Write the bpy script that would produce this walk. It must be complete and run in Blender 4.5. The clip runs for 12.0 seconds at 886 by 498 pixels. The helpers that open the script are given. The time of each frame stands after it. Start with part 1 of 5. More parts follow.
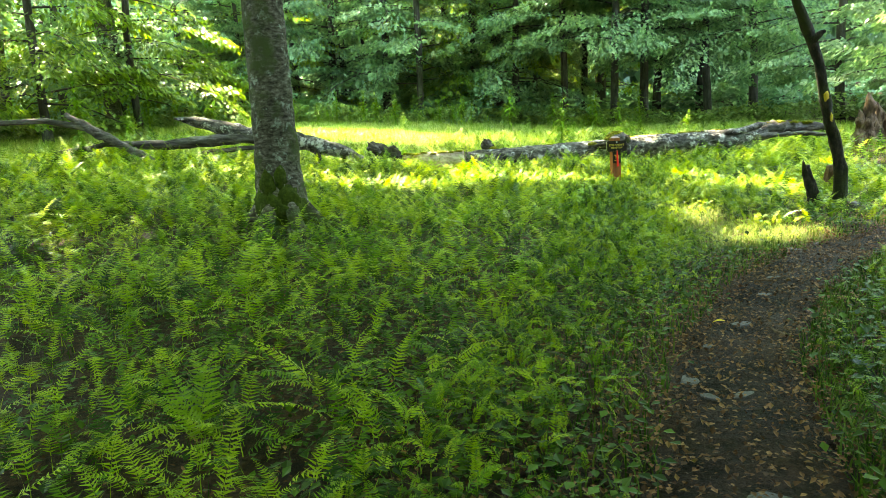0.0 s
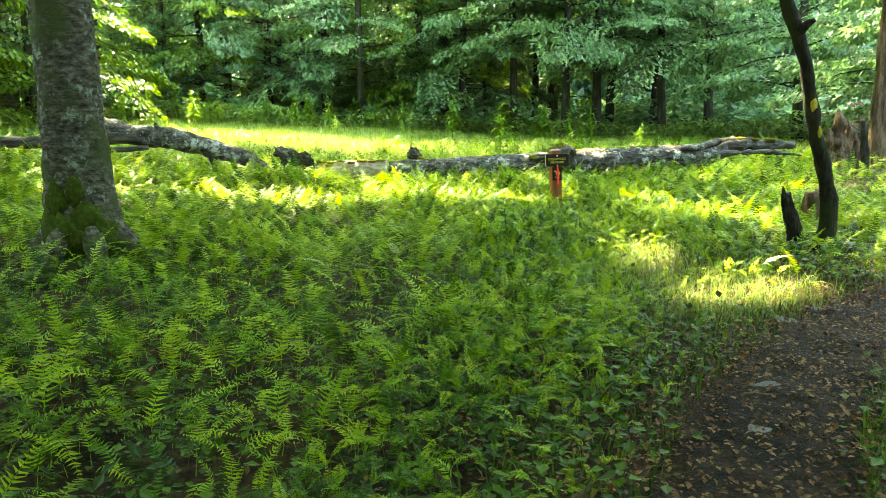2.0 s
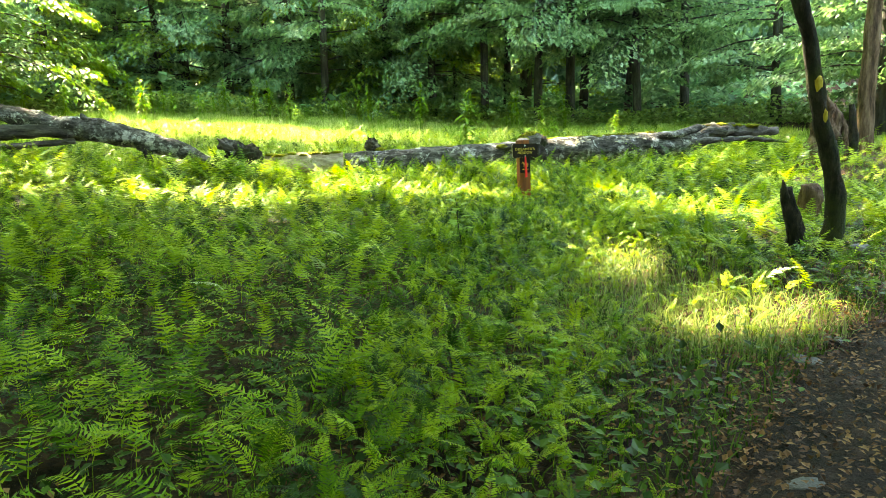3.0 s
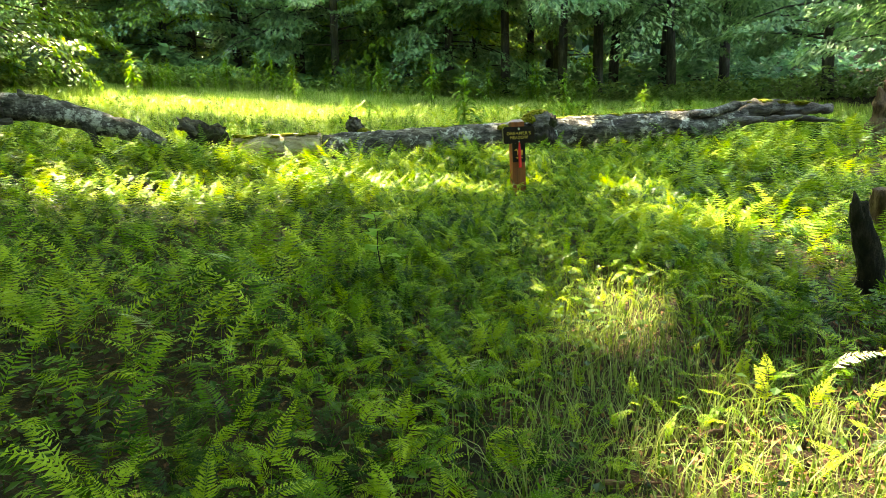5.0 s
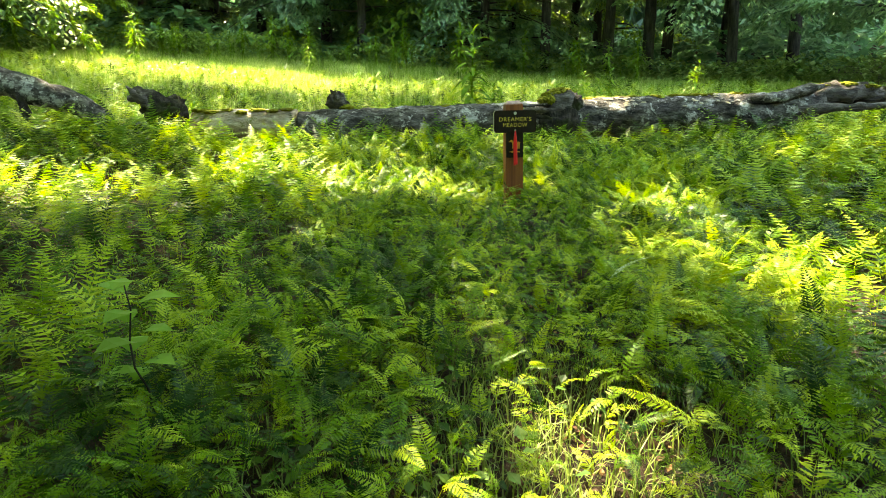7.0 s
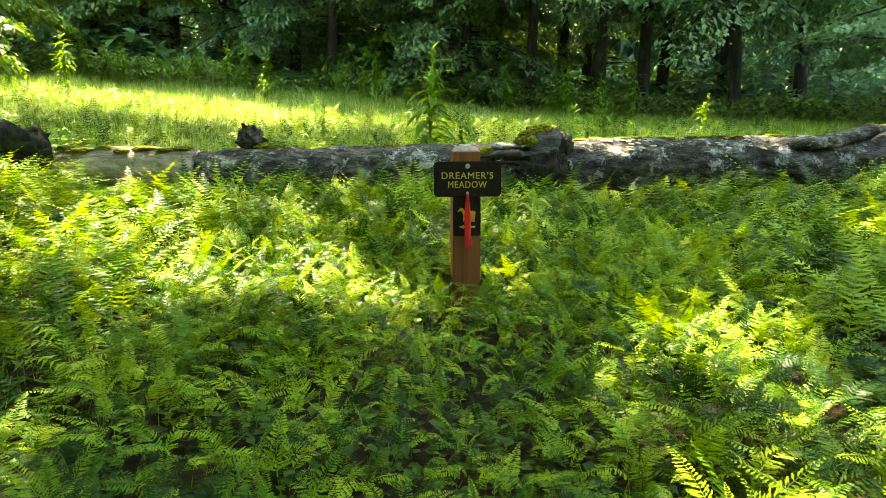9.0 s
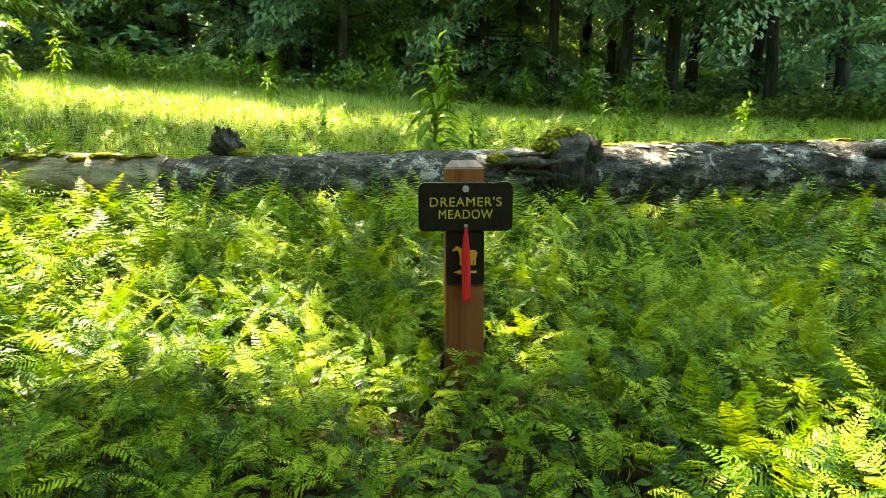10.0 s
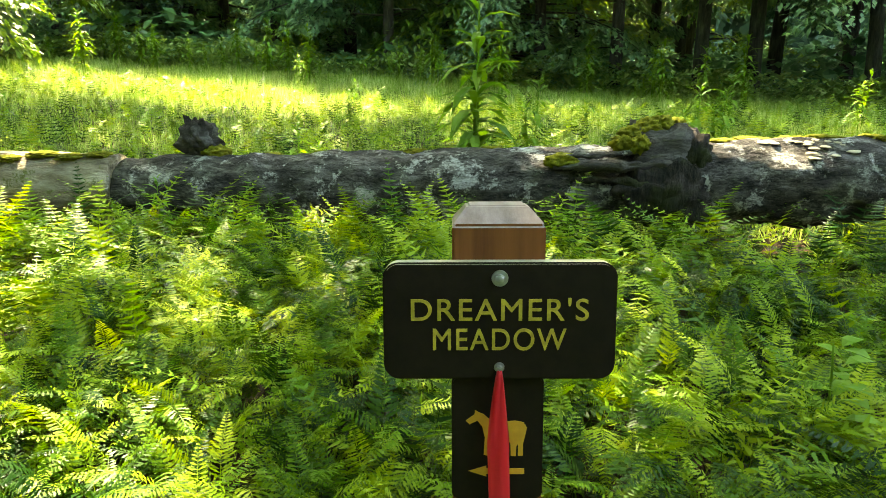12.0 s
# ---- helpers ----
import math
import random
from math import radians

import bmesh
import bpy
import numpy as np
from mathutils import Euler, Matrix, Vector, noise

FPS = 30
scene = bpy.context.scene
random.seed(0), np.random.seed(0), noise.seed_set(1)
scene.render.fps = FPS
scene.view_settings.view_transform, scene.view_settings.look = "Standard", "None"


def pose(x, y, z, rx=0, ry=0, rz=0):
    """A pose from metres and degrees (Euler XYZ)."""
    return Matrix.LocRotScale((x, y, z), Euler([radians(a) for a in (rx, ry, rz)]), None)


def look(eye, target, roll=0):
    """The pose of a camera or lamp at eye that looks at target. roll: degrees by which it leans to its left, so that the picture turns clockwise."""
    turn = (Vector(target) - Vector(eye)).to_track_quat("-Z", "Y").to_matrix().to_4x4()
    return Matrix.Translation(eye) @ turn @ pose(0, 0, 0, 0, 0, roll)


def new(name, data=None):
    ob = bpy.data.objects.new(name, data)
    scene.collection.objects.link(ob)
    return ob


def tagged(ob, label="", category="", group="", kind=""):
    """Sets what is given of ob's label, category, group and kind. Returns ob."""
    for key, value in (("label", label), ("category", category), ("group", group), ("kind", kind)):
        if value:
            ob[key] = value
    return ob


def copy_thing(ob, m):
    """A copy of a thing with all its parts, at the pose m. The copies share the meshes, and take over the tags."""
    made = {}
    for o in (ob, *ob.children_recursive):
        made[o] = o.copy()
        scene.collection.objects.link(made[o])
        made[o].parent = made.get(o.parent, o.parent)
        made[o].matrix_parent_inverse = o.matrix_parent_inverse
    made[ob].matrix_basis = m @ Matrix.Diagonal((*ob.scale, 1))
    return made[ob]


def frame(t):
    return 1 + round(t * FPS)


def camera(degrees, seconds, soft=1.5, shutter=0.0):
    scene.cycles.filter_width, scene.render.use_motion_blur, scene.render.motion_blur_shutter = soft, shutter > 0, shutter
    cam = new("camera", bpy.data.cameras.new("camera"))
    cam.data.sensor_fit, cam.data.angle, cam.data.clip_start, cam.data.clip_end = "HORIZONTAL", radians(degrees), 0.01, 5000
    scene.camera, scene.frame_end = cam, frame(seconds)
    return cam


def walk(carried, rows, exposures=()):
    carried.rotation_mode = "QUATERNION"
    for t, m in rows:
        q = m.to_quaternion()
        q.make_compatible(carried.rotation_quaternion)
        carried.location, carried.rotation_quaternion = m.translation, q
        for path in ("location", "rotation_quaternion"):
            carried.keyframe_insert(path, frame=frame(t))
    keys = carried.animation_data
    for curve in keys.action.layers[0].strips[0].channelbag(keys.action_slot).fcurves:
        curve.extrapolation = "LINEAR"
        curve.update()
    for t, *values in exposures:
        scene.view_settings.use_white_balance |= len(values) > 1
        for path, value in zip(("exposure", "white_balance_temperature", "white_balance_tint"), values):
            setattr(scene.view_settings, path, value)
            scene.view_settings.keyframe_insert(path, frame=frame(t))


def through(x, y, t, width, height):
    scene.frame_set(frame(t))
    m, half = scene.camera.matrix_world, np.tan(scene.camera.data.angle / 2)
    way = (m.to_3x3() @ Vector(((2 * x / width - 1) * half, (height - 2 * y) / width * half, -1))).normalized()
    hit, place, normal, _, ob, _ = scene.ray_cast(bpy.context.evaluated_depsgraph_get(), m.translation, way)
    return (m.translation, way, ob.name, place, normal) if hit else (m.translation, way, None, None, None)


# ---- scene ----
cam = camera(66.5, 12.0, 0.9)
PATH = [
    (0, (-0.151, -1.495, 1.222), (-0.155, 0.478, 0.897), -3.0),
    (0.5, (-0.022, -0.994, 1.249), (-0.039, 0.986, 0.964), -0.7),
    (1, (0.2, -0.442, 1.232), (0.29, 1.537, 0.957), -1.5),
    (1.5, (0.446, 0.102, 1.204), (0.443, 2.088, 0.968), -2.3),
    (2, (0.641, 0.584, 1.18), (0.766, 2.557, 0.875), -1.2),
    (2.5, (0.826, 1.1, 1.165), (1.004, 3.064, 0.83), -1.5),
    (2.7, (0.899, 1.318, 1.171), (1.091, 3.282, 0.843), -2.0),
    (4.3, (1.507, 2.642, 1.201), (1.664, 4.588, 0.77), 0.1),
    (4.5, (1.603, 2.825, 1.224), (1.735, 4.775, 0.798), -1.5),
    (5, (1.856, 3.211, 1.238), (1.943, 5.167, 0.829), -1.8),
    (5.5, (2.041, 3.625, 1.24), (2.092, 5.568, 0.77), -0.9),
    (6, (2.248, 4.095, 1.253), (2.313, 6.026, 0.737), -2.2),
    (6.5, (2.499, 4.571, 1.237), (2.462, 6.507, 0.737), -1.5),
    (6.7, (2.567, 4.779, 1.23), (2.514, 6.719, 0.746), -0.4),
    (8.3, (2.914, 6.643, 1.26), (2.888, 8.588, 0.794), -0.9),
    (8.5, (2.953, 6.874, 1.25), (2.954, 8.832, 0.842), -0.2),
    (9, (3.033, 7.432, 1.233), (3.018, 9.395, 0.85), 0.5),
    (9.5, (3.053, 7.945, 1.253), (3.065, 9.905, 0.855), 1.3),
    (10, (3.144, 8.485, 1.251), (3.072, 10.446, 0.866), 0.4),
    (10.5, (3.133, 8.991, 1.243), (3.046, 10.946, 0.829), 0.1),
    (11, (3.185, 9.44, 1.238), (2.984, 11.391, 0.845), -1.7),
    (11.5, (3.186, 9.797, 1.243), (2.935, 11.738, 0.829), -1.1),
    (12, (3.166, 10.098, 1.245), (2.938, 12.039, 0.821), 0.1),
]
walk(cam, [(t, look(eye, target, roll)) for t, eye, target, roll in PATH], [(0.0, 5.5, 9000, 0), (2.5, 5.4, 9000, 0), (4.5, 4.85, 9000, 2), (6.7, 4.7, 9000, 2), (9.5, 4.6, 9000, 2), (12.0, 4.65, 9000, 3)])
# ---- light ----
SUN_EL, SUN_AZ = 56.0, -28.0  # degrees up; degrees from +y towards +x
SUN_DIR = Vector((math.sin(radians(SUN_AZ)) * math.cos(radians(SUN_EL)), math.cos(radians(SUN_AZ)) * math.cos(radians(SUN_EL)), math.sin(radians(SUN_EL))))
world = bpy.data.worlds.new("world")
scene.world = world
world.use_nodes = True
wn = world.node_tree
sky = wn.nodes.new("ShaderNodeTexSky")
sky.sky_type = "NISHITA"
sky.sun_disc = False
sky.sun_elevation = radians(SUN_EL)
sky.sun_rotation = radians(SUN_AZ)
wn.nodes["Background"].inputs["Strength"].default_value = 0.15
wn.links.new(sky.outputs["Color"], wn.nodes["Background"].inputs["Color"])
sun = new("sun", bpy.data.lights.new("sun", "SUN"))
sun.data.energy = 2.3
sun.data.angle = radians(0.9)
sun.data.color = (1.0, 0.93, 0.8)
sun.rotation_euler = SUN_DIR.to_track_quat("Z", "Y").to_euler()

rng = np.random.default_rng(7)


# ---- materials ----
def material(name, rough=0.8):
    m = bpy.data.materials.new(name)
    m.use_nodes = True
    b = m.node_tree.nodes["Principled BSDF"]
    b.inputs["Roughness"].default_value = rough
    return m, m.node_tree, b


def noise_node(nt, scale, detail=6.0, rough=0.6, coords="Object", stretch=None):
    tc = nt.nodes.new("ShaderNodeTexCoord")
    n = nt.nodes.new("ShaderNodeTexNoise")
    n.inputs["Scale"].default_value = scale
    n.inputs["Detail"].default_value = detail
    n.inputs["Roughness"].default_value = rough
    if stretch:
        mp = nt.nodes.new("ShaderNodeMapping")
        mp.inputs["Scale"].default_value = stretch
        nt.links.new(tc.outputs[coords], mp.inputs["Vector"])
        nt.links.new(mp.outputs["Vector"], n.inputs["Vector"])
    else:
        nt.links.new(tc.outputs[coords], n.inputs["Vector"])
    return n


def ramp(nt, fac, stops):
    r = nt.nodes.new("ShaderNodeValToRGB")
    el = r.color_ramp.elements
    el[0].position, el[0].color = stops[0][0], (*stops[0][1], 1)
    el[1].position, el[1].color = stops[-1][0], (*stops[-1][1], 1)
    for p, c in stops[1:-1]:
        e = el.new(p)
        e.color = (*c, 1)
    nt.links.new(fac, r.inputs["Fac"])
    return r


def mix_col(nt, fac, a, b, mode="MIX"):
    m = nt.nodes.new("ShaderNodeMix")
    m.data_type, m.blend_type = "RGBA", mode
    if isinstance(fac, float):
        m.inputs[0].default_value = fac
    else:
        nt.links.new(fac, m.inputs[0])
    for sock, v in ((m.inputs[6], a), (m.inputs[7], b)):
        if isinstance(v, tuple):
            sock.default_value = (*v, 1)
        else:
            nt.links.new(v, sock)
    return m.outputs[2]


def add_bump(nt, b, height, strength, dist):
    bp = nt.nodes.new("ShaderNodeBump")
    bp.inputs["Strength"].default_value = strength
    bp.inputs["Distance"].default_value = dist
    nt.links.new(height, bp.inputs["Height"])
    nt.links.new(bp.outputs["Normal"], b.inputs["Normal"])


def leaf_material(name, dark, mid, light, through=0.4, scale=0.8, rough=0.5, gloss=0.2, vary="piece", glow=(1.35, 1.3, 0.5), stops=(0.2, 0.5, 0.85)):
    """Thin leaf: reflects, and lets light through from behind. Hue varies from leaf to leaf and from patch to patch."""
    m, nt, b = material(name, rough)
    b.inputs["Specular IOR Level"].default_value = gloss
    geo = nt.nodes.new("ShaderNodeNewGeometry")
    n = nt.nodes.new("ShaderNodeTexNoise")
    n.inputs["Scale"].default_value = scale
    n.inputs["Detail"].default_value = 3.0
    nt.links.new(geo.outputs["Position"], n.inputs["Vector"])
    mt = nt.nodes.new("ShaderNodeMath")
    mt.operation = "MULTIPLY_ADD"
    mt.inputs[1].default_value = 0.7
    if vary == "tone":
        at = nt.nodes.new("ShaderNodeAttribute")
        at.attribute_name = "tone"
        nt.links.new(at.outputs["Fac"], mt.inputs[0])
    elif vary == "object":
        nt.links.new(nt.nodes.new("ShaderNodeObjectInfo").outputs["Random"], mt.inputs[0])
    else:
        nt.links.new(geo.outputs["Random Per Island"], mt.inputs[0])
    sub = nt.nodes.new("ShaderNodeMath")
    sub.operation = "MULTIPLY_ADD"
    sub.inputs[1].default_value, sub.inputs[2].default_value = 0.9, -0.26
    nt.links.new(n.outputs["Fac"], sub.inputs[0])
    nt.links.new(sub.outputs[0], mt.inputs[2])
    c = ramp(nt, mt.outputs[0], list(zip(stops, (dark, mid, light))))
    nt.links.new(c.outputs["Color"], b.inputs["Base Color"])
    tr = nt.nodes.new("ShaderNodeBsdfTranslucent")
    tint = mix_col(nt, 1.0, c.outputs["Color"], glow, "MULTIPLY")
    nt.links.new(tint, tr.inputs["Color"])
    mx = nt.nodes.new("ShaderNodeMixShader")
    mx.inputs[0].default_value = through
    nt.links.new(b.outputs[0], mx.inputs[1])
    nt.links.new(tr.outputs[0], mx.inputs[2])
    nt.links.new(mx.outputs[0], nt.nodes["Material Output"].inputs["Surface"])
    return m


FERN_TONES = ((0.01, 0.042, 0.004), (0.105, 0.208, 0.01), (0.275, 0.36, 0.023))
M_FERN = leaf_material("fern_leaf", *FERN_TONES, 0.3, 0.9, 0.45, 0.15, "object", (1.3, 1.28, 0.5), stops=(0.28, 0.52, 0.8))
M_FERN_BED = leaf_material("fern_bed_leaf", *FERN_TONES, 0.3, 0.9, 0.45, 0.15, "tone", (1.3, 1.28, 0.5), stops=(0.28, 0.52, 0.8))
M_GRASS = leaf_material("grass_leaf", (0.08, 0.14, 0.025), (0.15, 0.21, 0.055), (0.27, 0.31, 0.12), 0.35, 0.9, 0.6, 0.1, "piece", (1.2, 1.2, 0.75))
# Pale grass, brightened further to stand in for sun and blocked sky light.
M_MEADOW = leaf_material("brightened_meadow_leaf", (0.13, 0.24, 0.03), (0.27, 0.4, 0.08), (0.52, 0.57, 0.24), 0.35, 0.9, 0.6, 0.1, "piece", (1.2, 1.2, 0.75))
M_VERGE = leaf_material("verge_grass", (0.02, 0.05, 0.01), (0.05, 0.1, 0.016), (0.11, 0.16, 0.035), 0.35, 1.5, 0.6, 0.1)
# Blue-green tint of distance haze, darkened again for the forest's shaded depth.
M_FAR_LEAF = leaf_material("hazed_distant_leaf", (0.05, 0.095, 0.062), (0.09, 0.155, 0.1), (0.14, 0.22, 0.14), 0.5, 0.15, 0.5, 0.2, "piece", (1.1, 1.3, 1.0))
M_HERB = leaf_material("edge_herb", (0.1, 0.18, 0.05), (0.19, 0.28, 0.09), (0.3, 0.38, 0.16), 0.4, 0.5, 0.5, 0.2, "piece", (1.2, 1.25, 0.75))
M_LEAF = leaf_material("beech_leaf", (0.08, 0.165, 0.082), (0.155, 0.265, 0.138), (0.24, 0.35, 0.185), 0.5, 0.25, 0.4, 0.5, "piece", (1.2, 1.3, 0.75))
M_LEAF2 = leaf_material("maple_leaf", (0.06, 0.13, 0.015), (0.12, 0.22, 0.025), (0.21, 0.31, 0.04), 0.45, 0.25, 0.4, 0.5)
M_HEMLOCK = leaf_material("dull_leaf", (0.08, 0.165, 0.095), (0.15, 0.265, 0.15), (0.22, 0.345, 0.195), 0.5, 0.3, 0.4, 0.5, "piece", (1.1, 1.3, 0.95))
M_WEED = leaf_material("weed_leaf", (0.06, 0.15, 0.015), (0.12, 0.24, 0.025), (0.2, 0.32, 0.04), 0.4, 3.0)
# Shade of the gaps between ferns is put into this dark green.
M_COVER = leaf_material("shade_dark_herb_leaf", (0.01, 0.032, 0.005), (0.028, 0.07, 0.008), (0.065, 0.125, 0.014), 0.3, 2.0)
M_DRY = leaf_material("dead_leaf", (0.04, 0.018, 0.008), (0.11, 0.05, 0.022), (0.24, 0.13, 0.06), 0.15, 6.0, 0.7, 0.2)


def bark_material(name, dark, mid, light, lichen=None, moss=None, stretch=(1, 1, 0.25), scale=9.0, bump=0.9, lichen_at=0.55, lichen_scale=9.0, crack=None):
    m, nt, b = material(name, 0.9)
    b.inputs["Specular IOR Level"].default_value = 0.2
    n = noise_node(nt, scale, 10, 0.7, "Object", stretch)
    col = ramp(nt, n.outputs["Fac"], [(0.36, dark), (0.5, mid), (0.66, light)]).outputs["Color"]
    if lichen:
        l = noise_node(nt, lichen_scale, 12, 0.78, "Object")
        f = ramp(nt, l.outputs["Fac"], [(lichen_at, (0, 0, 0)), (lichen_at + 0.05, (0.85, 0.85, 0.85))])
        col = mix_col(nt, f.outputs["Color"], col, lichen)
    if moss:
        g = noise_node(nt, 2.5, 5, 0.6, "Object")
        f = ramp(nt, g.outputs["Fac"], [(0.5, (0, 0, 0)), (0.62, (1, 1, 1))])
        col = mix_col(nt, f.outputs["Color"], col, moss)
    if crack:
        w = noise_node(nt, scale * 1.7, 6, 0.62, "Object", crack)
        f = ramp(nt, w.outputs["Fac"], [(0.47, (1, 1, 1)), (0.5, (0.12, 0.11, 0.1)), (0.53, (1, 1, 1))])
        col = mix_col(nt, 0.85, col, f.outputs["Color"], "MULTIPLY")
    nt.links.new(col, b.inputs["Base Color"])
    n2 = noise_node(nt, scale * 3, 8, 0.7, "Object", stretch)
    ad = nt.nodes.new("ShaderNodeMath")
    ad.operation = "ADD"
    nt.links.new(n.outputs["Fac"], ad.inputs[0])
    nt.links.new(n2.outputs["Fac"], ad.inputs[1])
    add_bump(nt, b, ad.outputs[0], bump, 0.03)
    return m


M_BARK = bark_material("grey_brown_bark", (0.014, 0.011, 0.007), (0.078, 0.066, 0.047), (0.2, 0.18, 0.145), (0.3, 0.33, 0.27), (0.055, 0.07, 0.02), (1, 1, 2.2), 13.0, 1.0, 0.56, 8.0)
M_BARK_FAR = bark_material("dark_bark", (0.022, 0.02, 0.017), (0.052, 0.047, 0.04), (0.1, 0.095, 0.082), None, None, (1, 1, 0.2), 8.0)
M_BARK_PALE = bark_material("pale_bark", (0.2, 0.2, 0.18), (0.36, 0.37, 0.35), (0.5, 0.5, 0.48), None, None, (1, 1, 0.5), 6.0)
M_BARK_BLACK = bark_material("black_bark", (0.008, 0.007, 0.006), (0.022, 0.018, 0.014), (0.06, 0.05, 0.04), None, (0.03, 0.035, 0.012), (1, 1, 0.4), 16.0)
M_LOG = bark_material("weathered_log", (0.012, 0.0105, 0.009), (0.064, 0.056, 0.05), (0.2, 0.185, 0.168), (0.46, 0.44, 0.4), None, (0.45, 1, 1), 11.0, 1.0, 0.535, 4.5, (0.22, 1, 1))
M_LOG_PALE = bark_material("mossy_pale_log", (0.05, 0.038, 0.026), (0.28, 0.215, 0.15), (0.52, 0.44, 0.33), (0.13, 0.14, 0.025), None, (0.25, 1, 1), 9.0, 1.0, 0.56, 7.0)
M_LOG_DARK = bark_material("dark_weathered_wood", (0.018, 0.015, 0.013), (0.06, 0.052, 0.045), (0.17, 0.155, 0.14), None, None, (0.2, 1, 1), 9.0)
M_ROT = bark_material("rotten_brown_wood", (0.03, 0.018, 0.011), (0.1, 0.06, 0.037), (0.22, 0.145, 0.095), None, None, (1, 1, 0.2), 10.0)


def plain_noise(name, dark, light, scale, rough, bump=0.3, stretch=None, dist=0.004, spec=0.4):
    m, nt, b = material(name, rough)
    b.inputs["Specular IOR Level"].default_value = spec
    n = noise_node(nt, scale, 8, 0.65, "Object", stretch)
    c = ramp(nt, n.outputs["Fac"], [(0.3, dark), (0.7, light)])
    nt.links.new(c.outputs["Color"], b.inputs["Base Color"])
    add_bump(nt, b, n.outputs["Fac"], bump, dist)
    return m


def ground_material(name, wet, dry, pale, bump):
    """Trodden earth: broad damp patches, crumbs and pale grit, with relief at two scales."""
    m, nt, b = material(name, 0.8)
    b.inputs["Specular IOR Level"].default_value = 0.14
    big, mid, fine = noise_node(nt, 2.2, 4, 0.6), noise_node(nt, 17.0, 8, 0.75), noise_node(nt, 75.0, 6, 0.7)
    c1 = ramp(nt, big.outputs["Fac"], [(0.38, wet), (0.62, dry)]).outputs["Color"]
    f = ramp(nt, mid.outputs["Fac"], [(0.42, (0.35, 0.35, 0.35)), (0.6, (1.25, 1.2, 1.15))]).outputs["Color"]
    c2 = mix_col(nt, 1.0, c1, f, "MULTIPLY")
    g = ramp(nt, fine.outputs["Fac"], [(0.62, (0, 0, 0)), (0.7, (1, 1, 1))]).outputs["Color"]
    nt.links.new(mix_col(nt, g, c2, pale), b.inputs["Base Color"])
    ad = nt.nodes.new("ShaderNodeMath")
    ad.operation = "MULTIPLY_ADD"
    ad.inputs[1].default_value = 3.0
    nt.links.new(mid.outputs["Fac"], ad.inputs[0])
    nt.links.new(fine.outputs["Fac"], ad.inputs[2])
    add_bump(nt, b, ad.outputs[0], bump, 0.02)
    return m


M_DIRT = ground_material("damp_trail_dirt", (0.012, 0.0075, 0.0045), (0.046, 0.027, 0.016), (0.12, 0.075, 0.045), 1.0)
M_SOIL = ground_material("leaf_litter_soil", (0.022, 0.013, 0.007), (0.065, 0.036, 0.018), (0.16, 0.1, 0.055), 1.0)
# Lightened green: the haze of distance is in the colour.
M_FAR = plain_noise("hazed_distant_foliage", (0.035, 0.07, 0.04), (0.15, 0.24, 0.12), 1.3, 1.0, 1.0, None, 0.5, 0.05)
M_STONE = plain_noise("grey_flat_stone", (0.035, 0.033, 0.031), (0.12, 0.115, 0.108), 9.0, 0.7, 0.6, None, 0.01)
M_MOSS = plain_noise("yellow_green_moss", (0.05, 0.065, 0.006), (0.22, 0.2, 0.02), 30.0, 1.0, 1.0, None, 0.01, 0.1)
M_POST = plain_noise("stained_red_brown_wood", (0.075, 0.022, 0.007), (0.26, 0.085, 0.022), 14.0, 0.65, 0.4, (1, 1, 0.06), 0.003, 0.2)
M_POST_TOP = plain_noise("weathered_pinkish_wood", (0.2, 0.13, 0.115), (0.36, 0.26, 0.23), 30.0, 0.75, 0.4, (1, 0.15, 1), 0.003)
M_SIGN = plain_noise("dark_brown_sign_paint", (0.009, 0.006, 0.0035), (0.017, 0.011, 0.006), 20.0, 0.6, 0.15, None, 0.001, 0.12)
M_SIGN_EDGE = plain_noise("pale_sign_edge", (0.3, 0.25, 0.16), (0.5, 0.42, 0.28), 40.0, 0.6, 0.1, None, 0.001)
M_YELLOW = plain_noise("routed_yellow_paint", (0.28, 0.19, 0.02), (0.58, 0.42, 0.05), 90.0, 0.6, 0.2, None, 0.001)
M_ORANGE = plain_noise("ochre_paint", (0.5, 0.23, 0.02), (0.65, 0.33, 0.03), 40.0, 0.6, 0.1, None, 0.001)
M_RED = leaf_material("red_ribbon", (0.6, 0.012, 0.02), (0.75, 0.02, 0.03), (0.8, 0.04, 0.05), 0.35, 3.0, 0.35)
M_STEEL = plain_noise("dull_zinc", (0.32, 0.32, 0.31), (0.5, 0.5, 0.49), 60.0, 0.42, 0.2, None, 0.001)
M_STEEL.node_tree.nodes["Principled BSDF"].inputs["Metallic"].default_value = 0.9
M_FUNGUS = plain_noise("cream_bracket_fungus", (0.26, 0.2, 0.12), (0.52, 0.45, 0.32), 25.0, 0.8, 0.3, None, 0.003)
M_BLAZE = plain_noise("yellow_blaze_paint", (0.4, 0.26, 0.02), (0.55, 0.38, 0.03), 20.0, 0.8, 0.3, None, 0.003)


